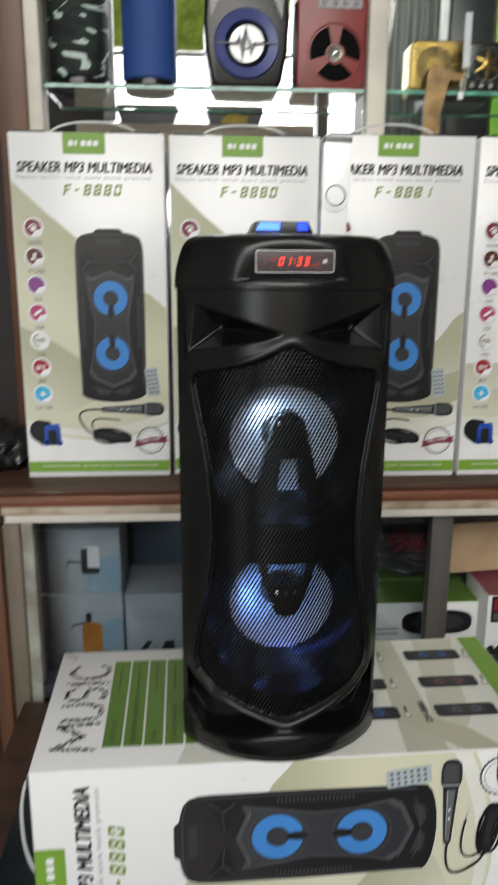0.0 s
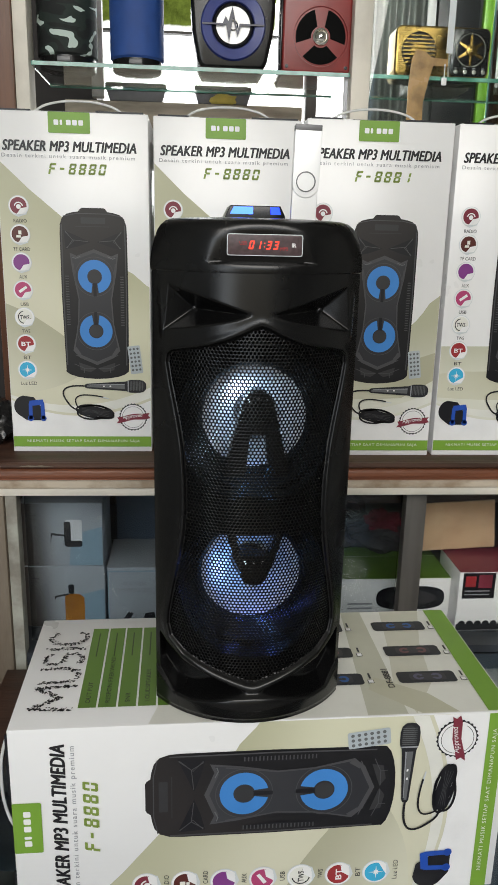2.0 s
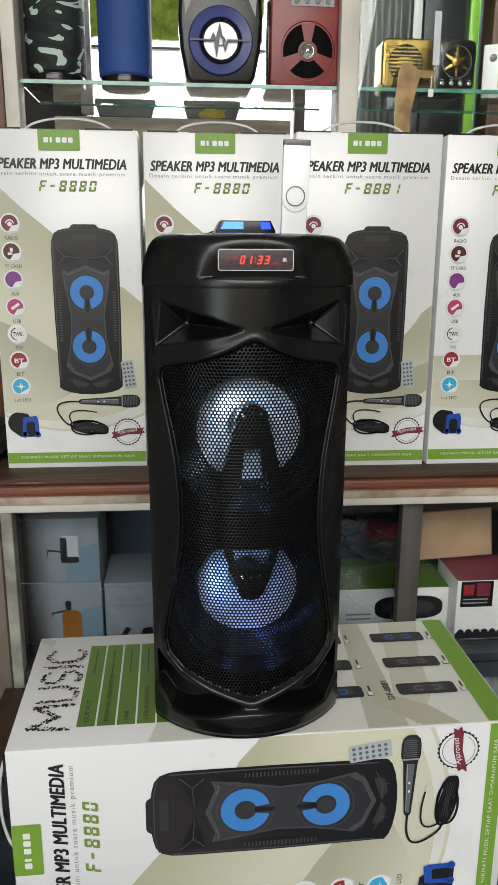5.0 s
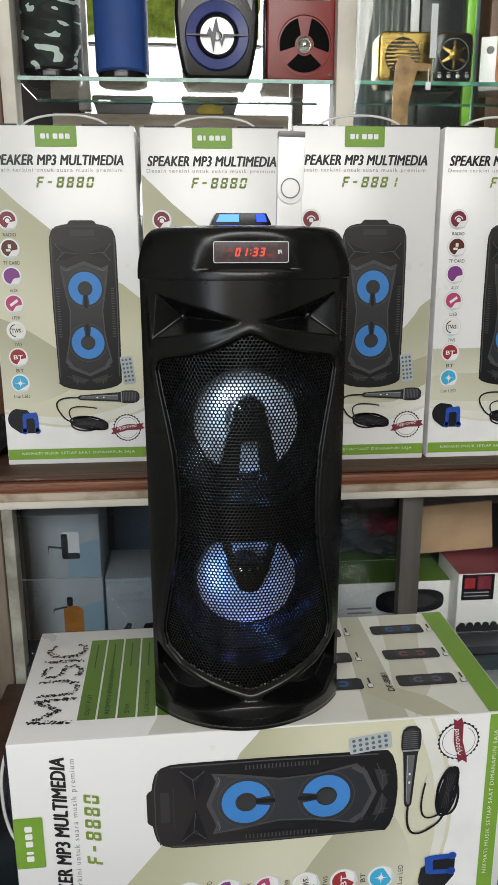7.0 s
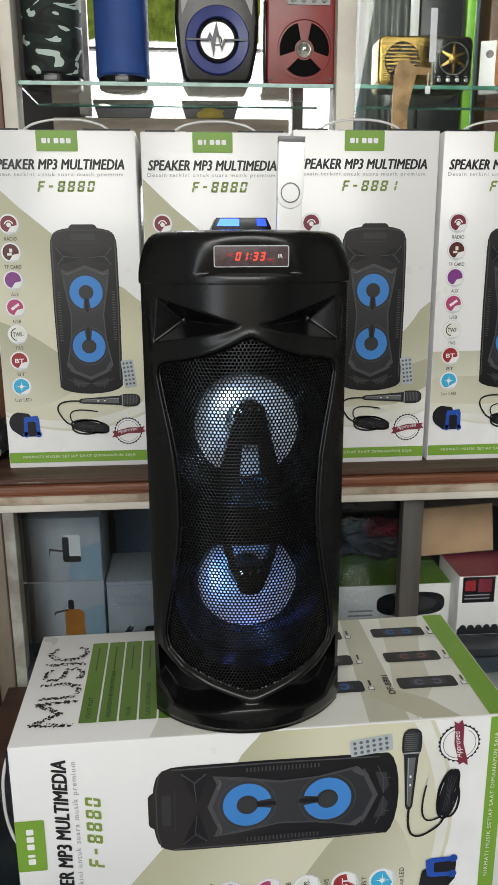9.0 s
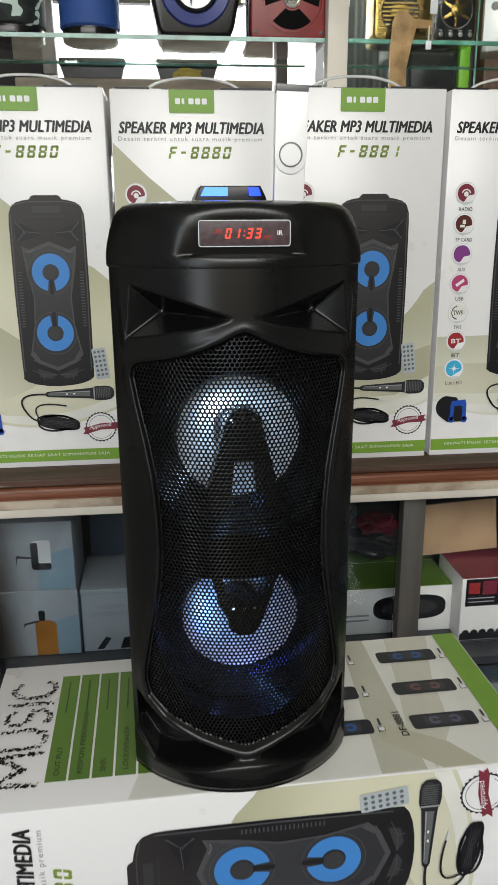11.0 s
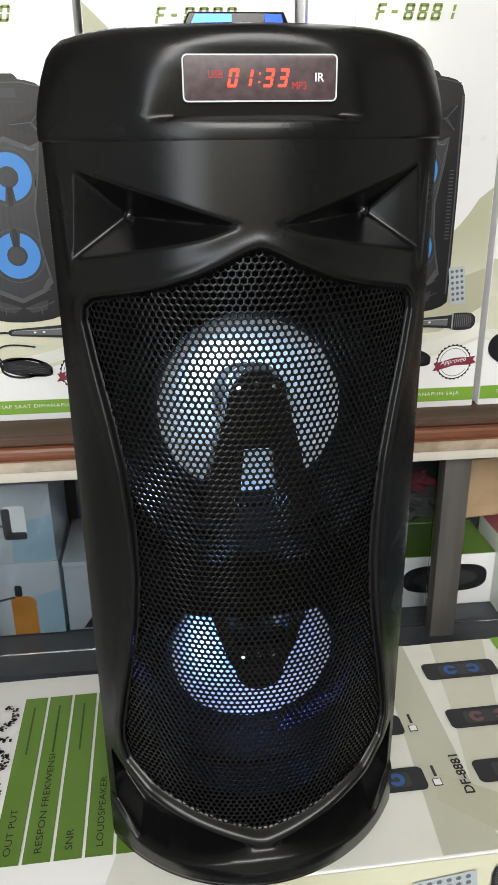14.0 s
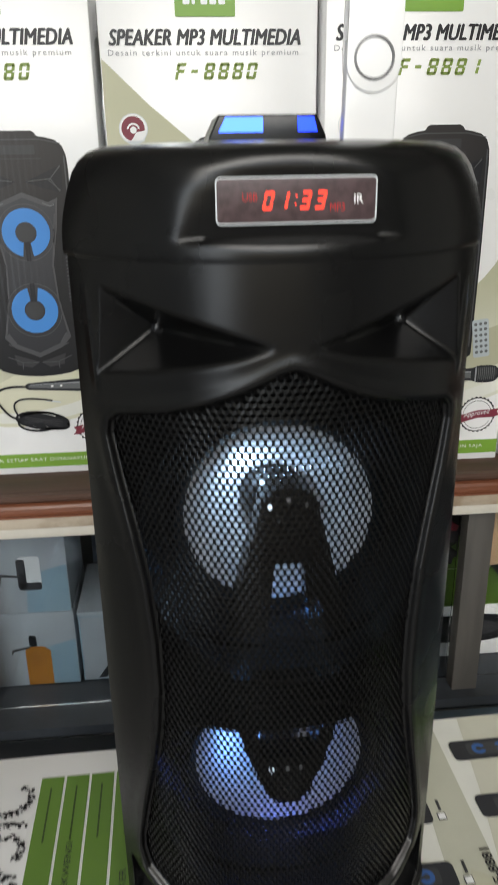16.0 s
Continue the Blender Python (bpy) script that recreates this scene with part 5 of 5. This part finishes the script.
def lumpy(name, m, size, mat, label, category, seed, amp=0.25):
    bm = bmesh.new()
    bmesh.ops.create_icosphere(bm, subdivisions=4, radius=1)
    for v in bm.verts:
        k = 1 + amp * noise.noise(v.co * 1.7 + Vector((seed, 0, 0))) + amp * 0.5 * noise.noise(v.co * 5 + Vector((0, seed, 0)))
        v.co = Vector((v.co.x * size[0], v.co.y * size[1], max(v.co.z, -0.82) * size[2])) * k
        v.co.z = max(v.co.z, -0.75 * size[2])
    ob = part(name, bm, mat, None, "", True)
    ob.matrix_world = m
    return tagged(ob, label, category)


lumpy("plastic_bag", pose(0.372, 1.150, 0.8790), (0.030, 0.026, 0.016), M["red_film"], "crumpled red plastic wrapper on the clear bag", "bag", 2, 0.6)
lumpy("plastic_bag", pose(0.345, 1.160, 0.8540), (0.068, 0.045, 0.028), M["bag_film"], "shiny crumpled clear plastic bag on the green carton", "bag", 5, 0.6)
coil = root("cable_coil", pose(0.310, 1.160, 0.874), "coiled black cable lying on the clear bag", "cable")
for k in range(4):
    tube("turn", [((0.026 - 0.002 * k) * math.cos(a), (0.012 - 0.001 * k) * math.sin(a) - 0.004 * k, 0.026 + (0.020 - 0.002 * k) * math.sin(a) + 0.001 * k) for a in np.linspace(0, 2 * math.pi, 17)], 0.0034, M["black_plastic"], coil)

rb = root("gadget_box", pose(0.4520, 0.985, 0.7552), "white carton with a dark red lid and black panel", "box")
box("carton", 0, 0.21, 0, 0.095, 0, 0.1005, M["white_card"], rb, 0.001)
box("red_lid", 0.0004, 0.2096, 0.0004, 0.0946, 0.1006, 0.1016, M["wine_ink"], rb)
pn = patch("black_panel", [rrect(0.006, 0.058, 0.056, 0.0995, 0.001)], 1, M["coal_ink"], rb)
patch("red_block", [rrect(0.010, 0.027, 0.076, 0.094, 0.001)], 2, M["red_ink"], pn)
patch("red_block", [rrect(0.031, 0.053, 0.074, 0.096, 0.001)], 2, M["wine_ink"], pn)
patch("text_bar", [[(0.010, z), (0.050, z), (0.050, z + 0.002), (0.010, z + 0.002)] for z in (0.068, 0.062)], 2, M["mid_ink"], pn)
patch("scallop", [arc(0.010 + 0.013 * k, 0.012, 0.0058, 0, 180, 8) for k in range(15)] + [[(0.001, 0.001), (0.209, 0.001), (0.209, 0.012), (0.001, 0.012)]], 1, M["coal_ink"], rb)
cd = part("cardboard_piece", add_box(bmesh.new(), 0, 0.1230, -0.0025, 0.0025, 0, 0.0800, 0.0012), M["cardboard"])
cd.matrix_world = pose(0.4140, 1.0640, 0.8590, -6, 0, 0) @ pose(0, 0, 0, 0, -3.0, 0)
tagged(cd, "worn brown cardboard piece leaning on the red-lidded carton", "cardboard")

# ---- upper glass showcase ----
SZ = 1.600
M["shelf_edge"] = noise_mat("shelf_edge", (0.13, 0.33, 0.26), 0.12, 0, 0.5, 35, 0.1, 300, second=(0.04, 0.14, 0.10))
case = root("glass_showcase", pose(0, 0, 0), "glass showcase with cream and brown uprights standing on the cabinet", "showcase")
box("brown_upright", -0.2700, -0.2275, 1.165, 1.215, TOP, 2.6, M["upright_wood"], case, 0.002, "brown varnished wooden upright")
box("cream_upright", -0.2270, -0.2065, 1.170, 1.215, TOP, 2.6, M["cream_paint"], case, 0.001, "cream painted upright")
box("metal_upright", 0.2765, 0.3050, 1.172, 1.200, TOP, 2.6, M["cream_paint"], case, 0.001, "pale painted upright")
box("thin_upright", -0.1525, -0.1310, 1.470, 1.490, SZ + 0.0005, 2.6, M["flaking_paint"], case, 0.001, "chipped thin white upright")
for x0, x1 in ((-0.2060, 0.2760), (0.3055, 0.950)):
    g = box("glass_shelf", x0, x1, 1.186, 1.343, SZ - 0.006, SZ, M["glass"], case)
    g.visible_shadow = False
    box("shelf_edge", x0, x1, 1.1845, 1.1858, SZ - 0.0058, SZ - 0.0002, M["shelf_edge"], g)
    box("shelf_edge", x0, x1, 1.3432, 1.3444, SZ - 0.0085, SZ - 0.0002, M["shelf_edge"], g)
pane = box("glass_pane", 0.3055, 0.950, 1.174, 1.178, TOP, 2.5, M["glass"], case)
pane.visible_shadow = False
box("pane_edge", 0.4905, 0.4925, 1.1725, 1.1738, TOP, 2.5, M["shelf_edge"], pane)
M["tape"] = noise_mat("tape", (0.33, 0.20, 0.07), 0.25, 0, 0.4, 40, 0.2, 200)
prism("brown_tape", [(0.366, 1.520), (0.391, 1.515), (0.390, 1.560), (0.396, 1.590), (0.402, 1.612), (0.425, 1.612), (0.424, 1.622), (0.398, 1.624), (0.388, 1.632), (0.374, 1.634), (0.368, 1.620), (0.365, 1.580)], 1.1722, 1.1736, M["tape"], pane, 0, "strip of brown packing tape stuck to the glass")
# showcase back to the dark side, with what hangs there
M["grey_sheet"] = noise_mat("grey_sheet", (0.15, 0.165, 0.155), 0.35, 0, 0.5, 20, 0.2, 60, stretch=(4, 1, 0.25))
sheet_v, sheet_f = [], []
for i in range(61):
    x = 0.362 + 0.278 * i / 60
    y = 1.56 + 0.006 * math.sin(i * 1.1) + 0.004 * math.sin(i * 0.37)
    sheet_v += [(x, y, TOP), (x, y, 2.5)]
sheet_f = [(2 * i, 2 * i + 2, 2 * i + 3, 2 * i + 1) for i in range(60)]
sh = raw("plastic_curtain", sheet_v, sheet_f, M["grey_sheet"], None, smooth=True)
sm = sh.modifiers.new("thick", "SOLIDIFY")
sm.thickness = 0.001
tagged(sh, "dark grey folded plastic sheet hung behind the showcase", "curtain")
M["lime"] = noise_mat("lime", (0.22, 0.55, 0.03), 0.35, 0, 0.2, 20, 0.05, 200)
tagged(box("green_strip", 0.597, 0.618, 1.515, 1.530, TOP, 2.4, M["lime"], None, 0.003), "tall bright green plastic strip", "strip")
tagged(box("white_strip", 0.488, 0.505, 1.525, 1.530, 1.68, 2.4, M["white_card"], None, 0.001), "narrow white strip hung in the showcase", "strip")
tagged(box("backing_board", 0.508, 0.590, 1.520, 1.528, TOP, 2.4, M["dark_ink"], None, 0.001), "dark upright board behind the radio", "board")
tagged(box("brown_post", 0.635, 0.690, 1.49, 1.55, TOP, 2.6, M["upright_wood"], None, 0.003), "brown wooden post behind the showcase", "post")
tagged(box("pale_carton", 0.395, 0.490, 1.260, 1.340, SZ + 0.0005, SZ + 0.086, M["cream_paint"], None, 0.001), "pale carton standing behind the gold radio", "box")
tg = root("price_tag", pose(0.420, 1.170, 1.585), "small white tag on a pale strip stuck to the glass", "tag")
box("tag", -0.004, 0.004, 0.0, 0.0015, 0.0, 0.011, M["white_card"], tg, 0.0003)
box("strip", -0.001, 0.0005, 0.0002, 0.0012, 0.011, 0.030, M["pale_ink"], tg)
box("pale_strip", 0.000, 0.010, 0.0002, 0.0012, 0.045, 0.120, M["pale_ink"], tg)

# ---- goods on the upper shelf ----
def camo_mat():
    m = noise_mat("camouflage_cloth", (0.035, 0.055, 0.045), 0.75, 0, 0.3, 60, 0.5, 1200)
    n, l = m.node_tree.nodes, m.node_tree.links
    b = n["Principled BSDF"]
    tc, mp, no, rp = n.new("ShaderNodeTexCoord"), n.new("ShaderNodeMapping"), n.new("ShaderNodeTexNoise"), n.new("ShaderNodeValToRGB")
    mp.inputs["Scale"].default_value = (1, 1, 1.9)
    no.inputs["Scale"].default_value, no.inputs["Detail"].default_value, no.inputs["Distortion"].default_value = 17, 1.6, 1.3
    rp.color_ramp.interpolation = "CONSTANT"
    els = rp.color_ramp.elements
    els[0].position, els[0].color = 0, (0.006, 0.008, 0.008, 1)
    els[1].position, els[1].color = 0.46, (0.012, 0.022, 0.018, 1)
    e = els.new(0.565)
    e.color = (0.50, 0.60, 0.56, 1)
    l.new(tc.outputs["Object"], mp.inputs[0]), l.new(mp.outputs[0], no.inputs["Vector"]), l.new(no.outputs[0], rp.inputs[0]), l.new(rp.outputs[0], b.inputs["Base Color"])
    return m


M["camo"] = camo_mat()
M["blue_cloth"] = noise_mat("blue_cloth", (0.018, 0.065, 0.26), 0.6, 0, 0.15, 40, 0.5, 1500)
M["navy"] = noise_mat("navy", (0.026, 0.040, 0.19), 0.3, 0, 0.2, 25, 0.1, 600)
M["midnight"] = noise_mat("midnight", (0.006, 0.008, 0.035), 0.35, 0, 0.2, 25, 0.1, 600)
M["red_paint"] = noise_mat("red_paint", (0.22, 0.022, 0.020), 0.35, 0, 0.15, 25, 0.1, 600)
M["gold"] = noise_mat("gold", (0.25, 0.165, 0.050), 0.28, 1.0, 0.15, 30, 0.05, 500)
M["chrome"] = noise_mat("chrome", (0.75, 0.73, 0.68), 0.15, 1.0, 0.05, 30, 0.0, 500)
M["copper"] = noise_mat("copper", (0.60, 0.24, 0.10), 0.3, 1.0, 0.15, 30, 0.05, 500)
UP = Matrix.Rotation(radians(90), 4, "X")


def cylinder_speaker(m, r, h, mat, label):
    s = root("cylinder_speaker", m, label, "loudspeaker")
    lathe("cloth_sleeve", [(r - 0.003, 0.012), (r, 0.015), (r, h - 0.015), (r - 0.003, h - 0.012)], mat, s, UP, 48)
    lathe("foot_ring", [(0, 0.0), (r - 0.006, 0.0), (r - 0.003, 0.002), (r - 0.003, 0.012), (0, 0.012)], M["black_plastic"], s, UP, 48)
    lathe("end_cap", [(0, h), (r - 0.008, h), (r - 0.003, h - 0.004), (r - 0.003, h - 0.012), (0, h - 0.012)], M["black_plastic"], s, UP, 48)
    box("rubber_tab", -0.010, 0.010, -r - 0.001, -r + 0.004, 0.002, 0.009, M["grey_plastic"], s, 0.001)
    return s


cylinder_speaker(pose(-0.1585, 1.238, SZ + 0.0003), 0.0455, 0.24, M["camo"], "camouflage cloth cylinder loudspeaker on the glass shelf")
cylinder_speaker(pose(-0.0515, 1.234, SZ + 0.0003), 0.0415, 0.24, M["blue_cloth"], "blue cloth cylinder loudspeaker on the glass shelf")


def pulse_speaker(m):
    s = root("portable_speaker", m, "black portable loudspeaker with a blue ring and pulse emblem", "loudspeaker")
    out = mirrored([(0.0, 0.200), (-0.040, 0.199), (-0.054, 0.188), (-0.061, 0.150), (-0.064, 0.090), (-0.061, 0.050), (-0.053, 0.012), (-0.046, 0.001), (0.0, 0.000)])
    prism("body", out, 0.0, 0.085, M["black_plastic"], s, 0.006)
    c = Matrix.Translation((0, 0, 0.0605))
    ring = lathe("blue_ring", [(0.0450, 0.002), (0.0490, -0.002), (0.0470, -0.006), (0.0330, -0.003), (0.0310, 0.001)], M["navy"], s, c, 64, "glossy dark blue ring")
    lathe("surround", [(0.0315, -0.0015), (0.0290, -0.0045), (0.0262, -0.003), (0.0255, 0.0)], M["gloss_black"], s, c, 64)
    cone = lathe("emblem_disc", [(0.0258, -0.0015), (0.0120, -0.0010), (0.0, -0.0012)], M["white_metal"], s, c, 48, "pale emblem disc")
    z = 0.0605
    prism("pulse_mark", [(-0.047, z + 0.0012), (-0.016, z + 0.0012), (-0.0115, z + 0.011), (-0.0075, z + 0.0035), (-0.0015, z + 0.0245), (0.0060, z - 0.008), (0.0095, z + 0.0012), (0.047, z + 0.0012), (0.047, z - 0.0012), (0.0120, z - 0.0012), (0.0065, z - 0.0165), (-0.0005, z + 0.010), (-0.0062, z - 0.0245), (-0.0110, z + 0.0015), (-0.0135, z - 0.0012), (-0.047, z - 0.0012)], -0.0072, -0.0050, M["midnight"], s, 0, "dark blue pulse line")
    lathe("hub_ring", [(0.0075, -0.0030), (0.0065, -0.0040), (0.0055, -0.0030)], M["chrome"], cone, c, 32)
    for x in (-0.047, 0.047):
        prism("corner_recess", [(x - 0.008, 0.125), (x + 0.008, 0.125), (x + 0.006 * (1 if x > 0 else -1), 0.095)], -0.0008, 0.003, M["gloss_black"], s)
    prism("top_panel", rrect(-0.030, 0.030, 0.138, 0.156, 0.003), -0.0012, 0.004, M["gloss_black"], s)
    patch("text_bar", [[(-0.022, 0.132), (0.022, 0.132), (0.022, 0.1335), (-0.022, 0.1335)]], 2, M["mid_ink"], s)
    return s


pulse_speaker(pose(0.0955, 1.194, SZ + 0.0003))


def red_speaker(m):
    s = root("red_speaker", m, "dark red box loudspeaker with three vents and a chrome hub", "loudspeaker")
    prism("body", mirrored([(0.0, 0.160), (-0.046, 0.160), (-0.0525, 0.153), (-0.0530, 0.010), (-0.0515, 0.001), (0.0, 0.0)]), 0.0, 0.11, M["red_paint"], s, 0.003)
    c = Matrix.Translation((0.005, 0, 0.0500))
    lathe("round_rim", [(0.0430, 0.001), (0.0440, -0.0018), (0.0420, -0.0020), (0.0410, 0.0)], M["red_paint"], s, c, 64)
    for k, a in enumerate((90, 210, 330)):
        pts = arc(0.005, 0.050, 0.0385, a + 16, a + 104, 16) + arc(0.005, 0.050, 0.0150, a + 98, a + 22, 10)
        prism("vent", pts, -0.0015, 0.004, M["rubber"], s, 0.0006, "black mesh vent")
    lathe("hub", [(0.0125, 0.0), (0.0120, -0.003), (0.0090, -0.005), (0.0085, -0.0035), (0.0060, -0.006), (0.0, -0.0085)], M["chrome"], s, c, 40, "polished chrome hub")
    disp = prism("display_strip", rrect(-0.022, 0.044, 0.112, 0.130, 0.001), -0.0012, 0.004, M["gloss_black"], s)
    for k in range(4):
        lathe("button", [(0.0040, -0.0012), (0.0036, -0.0030), (0.0, -0.0032)], M["grey_plastic"], disp, Matrix.Translation((-0.013 + 0.016 * k, 0, 0.119)), 16)
    for x, z in ((-0.046, 0.152), (0.046, 0.152), (-0.046, 0.008), (0.046, 0.008)):
        lathe("screw", [(0.0028, 0.0), (0.0026, -0.001), (0.0, -0.0012)], M["coal_ink"], s, Matrix.Translation((x, 0, z)), 12)
    # side wall with a perforated strip
    side = box("side_strip", -0.0560, -0.0532, 0.006, 0.100, 0.004, 0.120, M["gloss_black"], s, 0.0008)
    for k in range(14):
        tube("bead", [(-0.0562, 0.010, 0.010 + 0.008 * k), (-0.0566, 0.014, 0.013 + 0.008 * k), (-0.0562, 0.018, 0.016 + 0.008 * k)], 0.0009, M["chrome"], side)
    return s


red_speaker(pose(0.2245, 1.194, SZ + 0.0003))


def gold_radio(m):
    s = root("radio", m, "gold and black retro radio with a star-shaped dial", "radio")
    prism("body", rrect(-0.075, 0.075, 0.0, 0.0725, 0.010), 0.0, 0.045, M["gold"], s, 0.003)
    for k in range(22):
        z = 0.006 + k * 0.0029
        w = math.sqrt(max(0, 0.0275 ** 2 - (z - 0.036) ** 2))
        if w > 0.004:
            prism("rib", [(-0.070, z), (-0.038 - w, z), (-0.038 - w, z + 0.0016), (-0.070, z + 0.0016)], -0.0012, 0.002, M["gold"], s)
        else:
            prism("rib", [(-0.070, z), (-0.052, z), (-0.052, z + 0.0016), (-0.070, z + 0.0016)], -0.0012, 0.002, M["gold"], s)
    g = lathe("speaker_well", [(0.0275, -0.0010), (0.0270, -0.0014), (0.0255, 0.0), (0.0, 0.001)], M["coal_ink"], s, Matrix.Translation((-0.038, -0.0005, 0.036)), 40)
    for k in range(9):
        z = 0.036 - 0.0215 + k * 0.0054
        w = math.sqrt(max(0, 0.0262 ** 2 - (z - 0.036) ** 2))
        prism("slat", [(-0.038 - w, z - 0.0011), (-0.038 + w, z - 0.0011), (-0.038 + w, z + 0.0011), (-0.038 - w, z + 0.0011)], -0.0028, -0.0006, M["gold"], g)
    f = prism("black_face", rrect(0.0125, 0.0720, 0.0025, 0.0700, 0.008), -0.0016, 0.003, M["gloss_black"], s, 0.0005)
    prism("chrome_strip", [(0.0085, 0.001), (0.0118, 0.001), (0.0118, 0.0715), (0.0085, 0.0715)], -0.0026, 0.002, M["chrome"], s)
    c = Matrix.Translation((0.0435, -0.0016, 0.0395))
    lathe("dial_rim", [(0.0242, 0.0), (0.0238, -0.0018), (0.0228, -0.0018), (0.0224, 0.0)], M["chrome"], f, c, 48)
    star = []
    for k in range(12):
        a, r = math.radians(30 * k + 90), (0.0215 if k % 2 == 0 else 0.0058)
        if k % 2 == 0:
            star += [(0.0435 + r * math.cos(a - 0.08), 0.0395 + r * math.sin(a - 0.08)), (0.0435 + r * math.cos(a + 0.08), 0.0395 + r * math.sin(a + 0.08))]
        else:
            star.append((0.0435 + r * math.cos(a), 0.0395 + r * math.sin(a)))
    prism("star_dial", star, -0.0036, -0.0014, M["gold"], f, 0.0004, "gold six-armed star")
    lathe("dial_hub", [(0.0085, -0.002), (0.0080, -0.004), (0.0030, -0.0055), (0.0, -0.0055)], M["gold"], f, c, 24)
    for k in range(4):
        lathe("knob", [(0.0034, 0.0), (0.0032, -0.0028), (0.0, -0.0030)], M["chrome"], f, Matrix.Translation((0.0215 + 0.0146 * k, -0.0016, 0.0085)), 16)
        patch("knob_mark", [[(0.019 + 0.0146 * k, 0.0135), (0.024 + 0.0146 * k, 0.0135), (0.024 + 0.0146 * k, 0.0147), (0.019 + 0.0146 * k, 0.0147)]], 8, M["mid_ink"], f)
    tube("handle", [(-0.060, 0.022, 0.070), (-0.063, 0.030, 0.074), (0, 0.036, 0.0755), (0.063, 0.030, 0.074), (0.060, 0.022, 0.070)], 0.002, M["chrome"], s)
    return s


gold_radio(pose(0.4215, 1.194, SZ + 0.0003))
wb = root("gadget_box", pose(0.522, 1.230, SZ + 0.0003, 0, 0, -20), "white carton standing on the glass shelf by the radio", "box")
box("carton", 0, 0.055, 0, 0.06, 0, 0.075, M["white_card"], wb, 0.001)
lathe("emblem", [(0.006, -0.0004), (0.0, -0.0006)], M["grey_ink"], wb, Matrix.Translation((0.015, 0, 0.055)), 16)
cp = root("copper_speaker", pose(0.580, 1.194, SZ + 0.0003), "copper-coloured rounded loudspeaker with ribs", "loudspeaker")
prism("body", rrect(-0.035, 0.035, 0, 0.085, 0.014), 0, 0.05, M["copper"], cp, 0.004)
for k in range(4):
    prism("rib", rrect(-0.031 + 0.003 * k, 0.031 - 0.003 * k, 0.004 + 0.003 * k, 0.081 - 0.003 * k, 0.010), -0.0010 - 0.0010 * k, 0.002, M["copper" if k % 2 else "dark_ink"], cp)
lumpy("dark_bag", pose(-0.262, 1.05, TOP + 0.030), (0.036, 0.05, 0.040), M["black_film"], "crumpled black plastic bag on the shelf beside the cartons", "bag", 9, 0.3)

# what stands to the side of the cabinet
sc = root("side_cupboard", pose(0, 0, 0), "pale green-grey cupboard with a dark top beside the cabinet", "cupboard")
box("body", -1.20, -0.300, 1.00, 1.58, 0.0, 0.965, M["chipped_paint"], sc, 0.003)
box("dark_top", -1.20, -0.298, 0.985, 1.60, 0.966, 1.000, M["dark_wood"], sc, 0.003)
gp = root("green_packet", pose(-0.345, 1.10, 1.0005, 0, 0, 25), "dark green flat packet lying on the cupboard top", "packet")
box("carton", 0, 0.05, 0, 0.12, 0, 0.028, M["dark_green_ink"], gp, 0.002)
box("band", 0.015, 0.030, -0.0004, 0.1204, 0.0005, 0.0284, M["cream_ink"], gp)


# what lies on the window sill
def sill_tray(x0, x1, label):
    t = root("plastic_tray", pose((x0 + x1) / 2, 1.634, 1.6182), label, "tray", "trays on the sill")
    w = (x1 - x0) / 2
    prism("tray_body", [(-w * 0.86, 0.0), (w * 0.86, 0.0), (w * 0.96, 0.020), (-w * 0.96, 0.020)], -0.020, 0.020, M["grey_plastic"], t, 0.002)
    prism("tray_rim", rrect(-w, w, 0.0202, 0.0400, 0.004), -0.0215, 0.0215, M["bottle_green"], t, 0.002, "dark green rim")
    return t


M["bottle_green"] = noise_mat("bottle_green", (0.010, 0.045, 0.030), 0.3, 0, 0.3, 20, 0.1, 200)
M["yellow_cloth"] = noise_mat("yellow_cloth", (0.60, 0.48, 0.10), 0.7, 0, 0.3, 25, 0.4, 300)
sill_tray(-0.143, -0.019, "dark green and grey plastic tray on the window sill")
sill_tray(0.038, 0.156, "dark green and grey plastic tray beside a yellow cloth")
lumpy("cloth", pose(0.098, 1.6145, 1.6272), (0.026, 0.0035, 0.011), M["yellow_cloth"], "crumpled yellow cloth on the window sill", "cloth", 4, 0.35)
